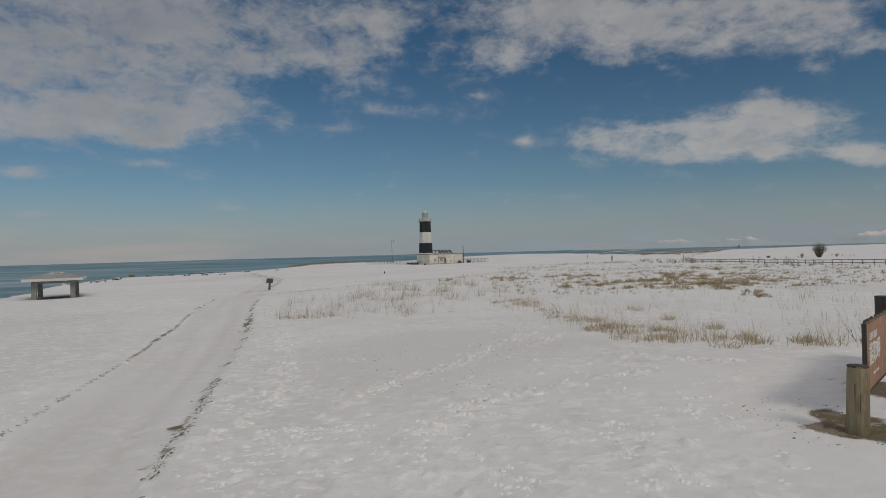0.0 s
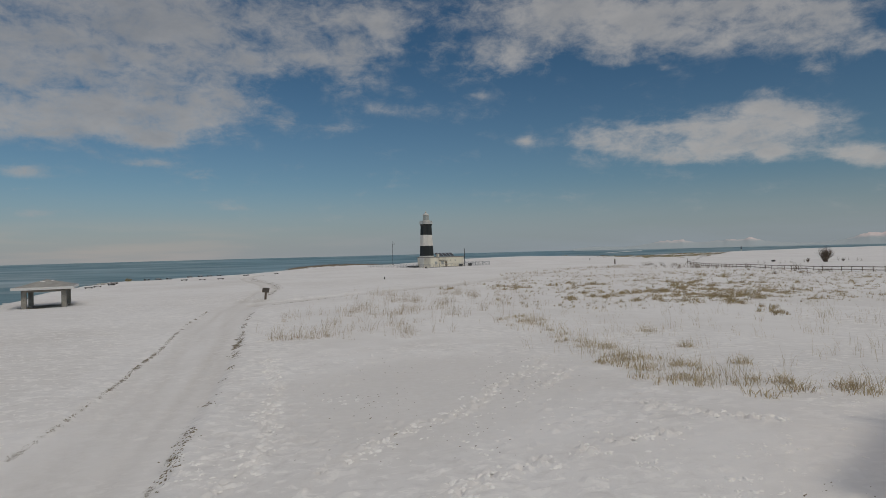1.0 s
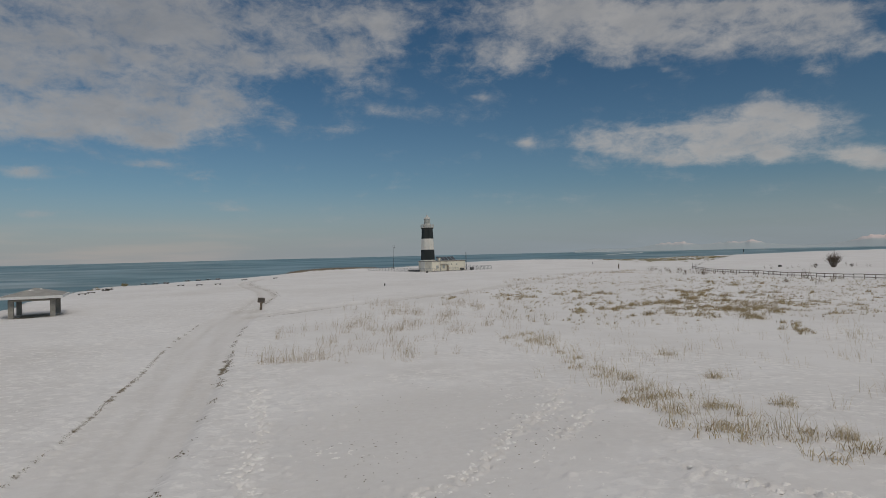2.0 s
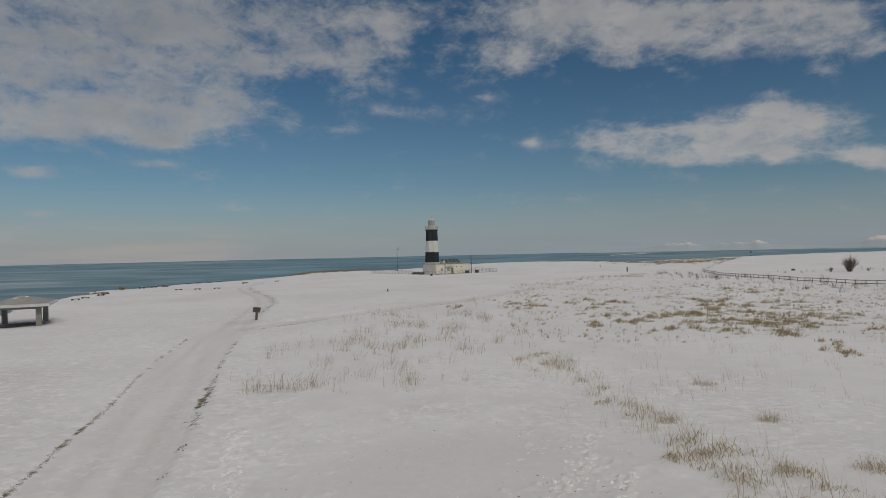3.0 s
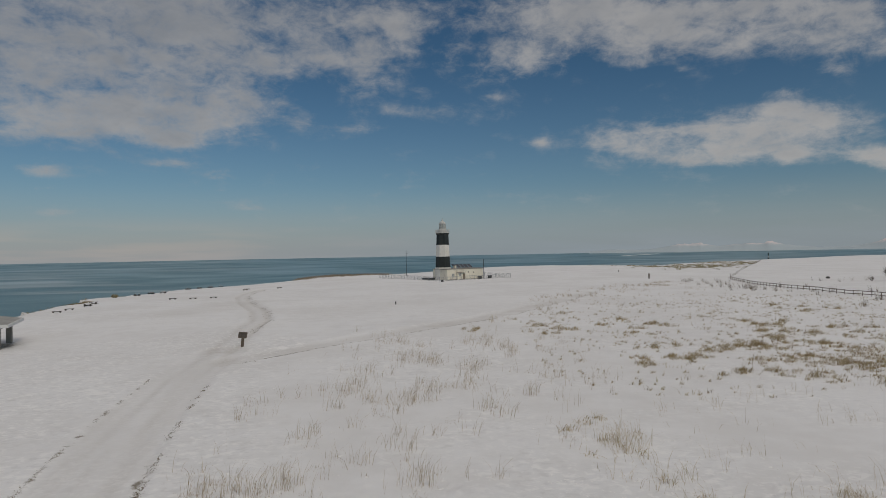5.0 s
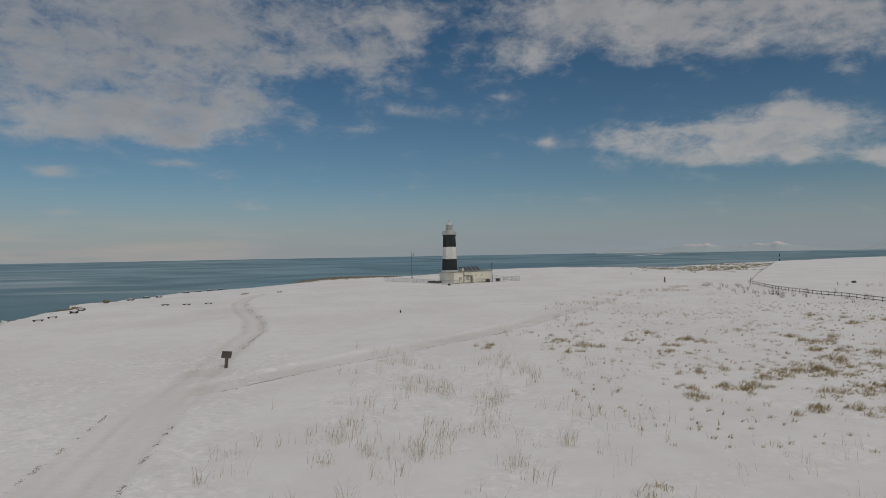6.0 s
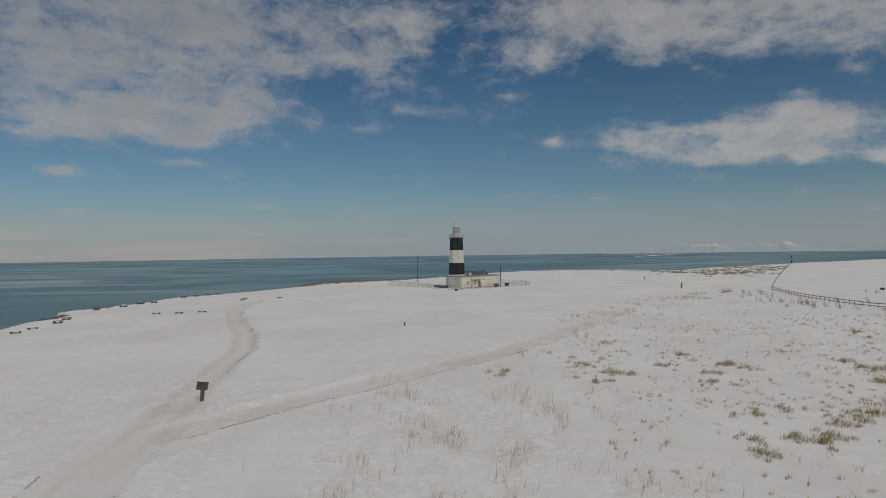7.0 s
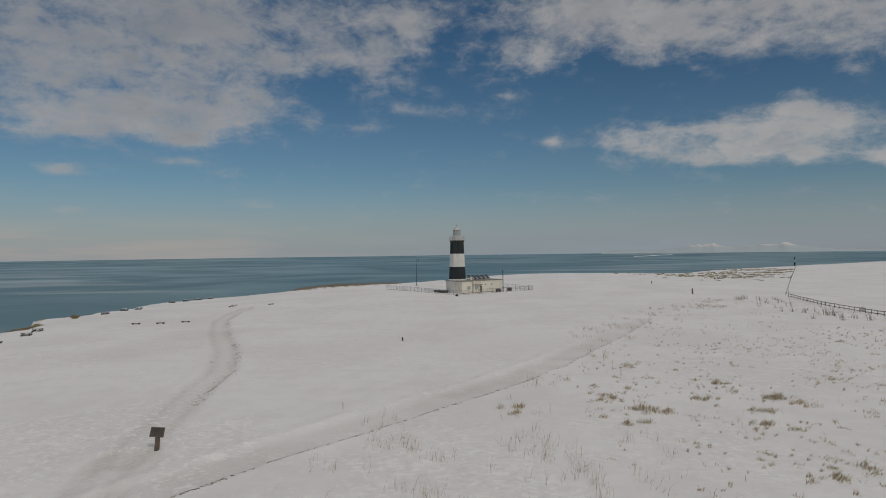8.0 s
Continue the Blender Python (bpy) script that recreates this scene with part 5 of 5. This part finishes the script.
def make_clods():
    """Small clods of earth and frozen snow along the wheel tracks."""
    rng = random.Random(16)
    v, f = [], []
    lines = [(ROAD, 2.30, 0.13, 3600, 60), (TRAIL, 1.75, 0.13, 3600, 200), (LANE, 1.35, 0.3, 1600, 160), (ROAD, -2.3, 0.05, 6500, 60)]
    spots = []
    for line, off, spread, n, far in lines:
        for _ in range(n):
            k = rng.randrange(len(line) - 1)
            (ax, ay), (bx, by) = line[k], line[k + 1]
            t, l = rng.random(), math.hypot(bx - ax, by - ay)
            o = off + rng.gauss(0, spread)
            x, y = ax + (bx - ax) * t + (by - ay) / l * o, ay + (by - ay) * t - (bx - ax) / l * o
            near = math.exp(-((y - 17) / 5) ** 2) + 0.6 * math.exp(-((y - 40) / 5) ** 2) + 0.45 * math.exp(-((y - 57) / 8) ** 2)
            if line is ROAD and y > 64 or line is LANE and y < 92:
                continue
            if soft_at(x, y, 0.35 if line is TRAIL else 0.9, 95) > (0.64 - 0.40 * near if off == 2.30 else 0.20 + 0.014 * max(0.0, y - 30) if line is ROAD else 0.60 - 0.22 * soft_at(x, y, 4, 96) if line is TRAIL else 0.42):
                spots.append((x, y, (rng.uniform(0.015, 0.06) + 0.02 * rng.random() ** 3) * (0.52 if off < 0 else 0.8 if line is ROAD else 0.95 if line is TRAIL else 1.3)))
    for _ in range(120):
        a, r = rng.uniform(0, 6.283), rng.uniform(0.5, 1.5)
        spots.append((7.5 + r * math.cos(a) * 0.9, 12.6 + r * math.sin(a) * 1.2, rng.uniform(0.015, 0.045)))
    zs = heights([(x, y) for x, y, _ in spots])
    for (x, y, s), z in zip(spots, zs):
        i = len(v)
        for dx, dy, dz in ((1, 0, 0), (0.2, 0.9, 0), (-0.9, 0.3, 0), (-0.3, -0.9, 0), (0.1, 0.1, 0.9)):
            v.append((x + s * (dx + rng.gauss(0, 0.25)), y + s * (dy + rng.gauss(0, 0.25)), z + 0.022 + s * (0.7 * dz + rng.gauss(0, 0.12))))
        f += [(i, i + 1, i + 4), (i + 1, i + 2, i + 4), (i + 2, i + 3, i + 4), (i + 3, i, i + 4)]
    me = bpy.data.meshes.new("earth_clods")
    me.from_pydata(v, [], f)
    me.materials.append(EARTH)
    me.update()
    tagged(new("earth_clods", me), "dark frozen clods of earth beside the wheel tracks", "earth", kind="stuff")


def chips(name, spots, material, label, category, seed, flat=0.9):
    """Many small rounded lumps in one mesh."""
    rng = random.Random(seed)
    v, f = [], []
    for (x, y, s), z in zip(spots, heights([(x, y) for x, y, _ in spots])):
        i, a, k = len(v), rng.uniform(0, 6.283), rng.uniform(0.9, 2.4)
        for ring, (r, h) in enumerate(((1.0, -0.1), (0.72, 0.6 * flat))):
            for q in range(6):
                w = q * math.pi / 3 + rng.gauss(0, 0.15)
                px, py = k * s * r * math.cos(w) * rng.uniform(0.8, 1.15), s * r * math.sin(w) * rng.uniform(0.8, 1.15)
                v.append((x + px * math.cos(a) - py * math.sin(a), y + px * math.sin(a) + py * math.cos(a), z + 0.025 + s * h * rng.uniform(0.75, 1.2)))
        v.append((x, y, z + 0.025 + s * flat))
        for q in range(6):
            n = (q + 1) % 6
            f += [(i + q, i + n, i + 6 + n, i + 6 + q), (i + 6 + q, i + 6 + n, i + 12)]
    me = bpy.data.meshes.new(name)
    me.from_pydata(v, [], f)
    me.materials.append(material)
    me.polygons.foreach_set("use_smooth", np.ones(len(f), bool))
    me.update()
    tagged(new(name, me), label, category, kind="stuff")


def make_snow_crumbs():
    rng = random.Random(17)
    spots = []
    for line in STEPS:
        for (ax, ay), (bx, by) in zip(line, line[1:]):
            for _ in range(int(math.hypot(bx - ax, by - ay) * 6)):
                t = rng.random()
                spots.append((ax + (bx - ax) * t + rng.gauss(0, 0.22), ay + (by - ay) * t + rng.gauss(0, 0.22), rng.uniform(0.05, 0.12)))
    spots += [(x, y, s) for x, y, s in scatter(rng, 9000, -16, 18, 10, 44, lambda x, y: 0.9 * patchy(x, y, 3.0, 101, 0.42, 0.75) * patchy(x, y, 0.9, 102, 0.4, 0.8), (0.02, 0.07))]
    spots += [(x, y, s) for x, y, s in scatter(rng, 900, -12, -4, 18, 60, lambda x, y: 0.8 * math.exp(-((x + 6.2 + (y - 20) * 0.24) / 0.8) ** 2), (0.015, 0.05))]
    spots += [(x, y, s) for x, y, s in scatter(rng, 4500, -34, 26, 42, 100, lambda x, y: 0.5 * patchy(x, y, 2.0, 103, 0.6, 0.85), (0.02, 0.08))]
    spots += [(x, y, s) for x, y, s in scatter(rng, 2600, -32, -11, 13, 48, lambda x, y: 0.7 * patchy(x, y, 2.6, 105, 0.5, 0.8) * (off_line(x, y, ROAD) < -2.6), (0.02, 0.07))]
    spots += [(x, y, s) for x, y, s in scatter(rng, 1500, -5, 13, 10, 15, lambda x, y: 0.8 * patchy(x, y, 1.2, 106, 0.35, 0.7), (0.025, 0.08))]
    spots = [p for p in spots if abs(off_line(p[0], p[1], ROAD)) > 2.5 and math.hypot(p[0] - 8.6, p[1] - 12.8) > 1.6]
    groups = []
    for x, y, s in spots:
        a = rng.uniform(0, 3.14)
        for _ in range(rng.choice((2, 3, 4))):
            r = rng.gauss(0, 1.3) * s
            groups.append((x + r * math.cos(a) + rng.gauss(0, 0.4) * s, y + r * math.sin(a) + rng.gauss(0, 0.4) * s, s * rng.uniform(0.35, 0.85)))
    spots = groups
    chips("snow_crumbs", spots, CRUMB, "bright broken crumbs of snow crust round old footprints", "snow", 18, 0.7)


def make_grit():
    rng = random.Random(19)
    spots = scatter(rng, 2600, -8, 7, 16, 36, lambda x, y: blob(x, y, 0.0, 26, 3.6, 6.5) * patchy(x, y, 2.5, 104, 0.25, 0.7), (0.012, 0.032))
    chips("grit", spots, EARTH, "dark grit showing through the thin trodden snow", "grit", 20, 0.5)


make_snow_crumbs()
make_grit()
make_reeds()
make_tufts()
make_mats()
make_stalks()
make_turf()
make_clods()
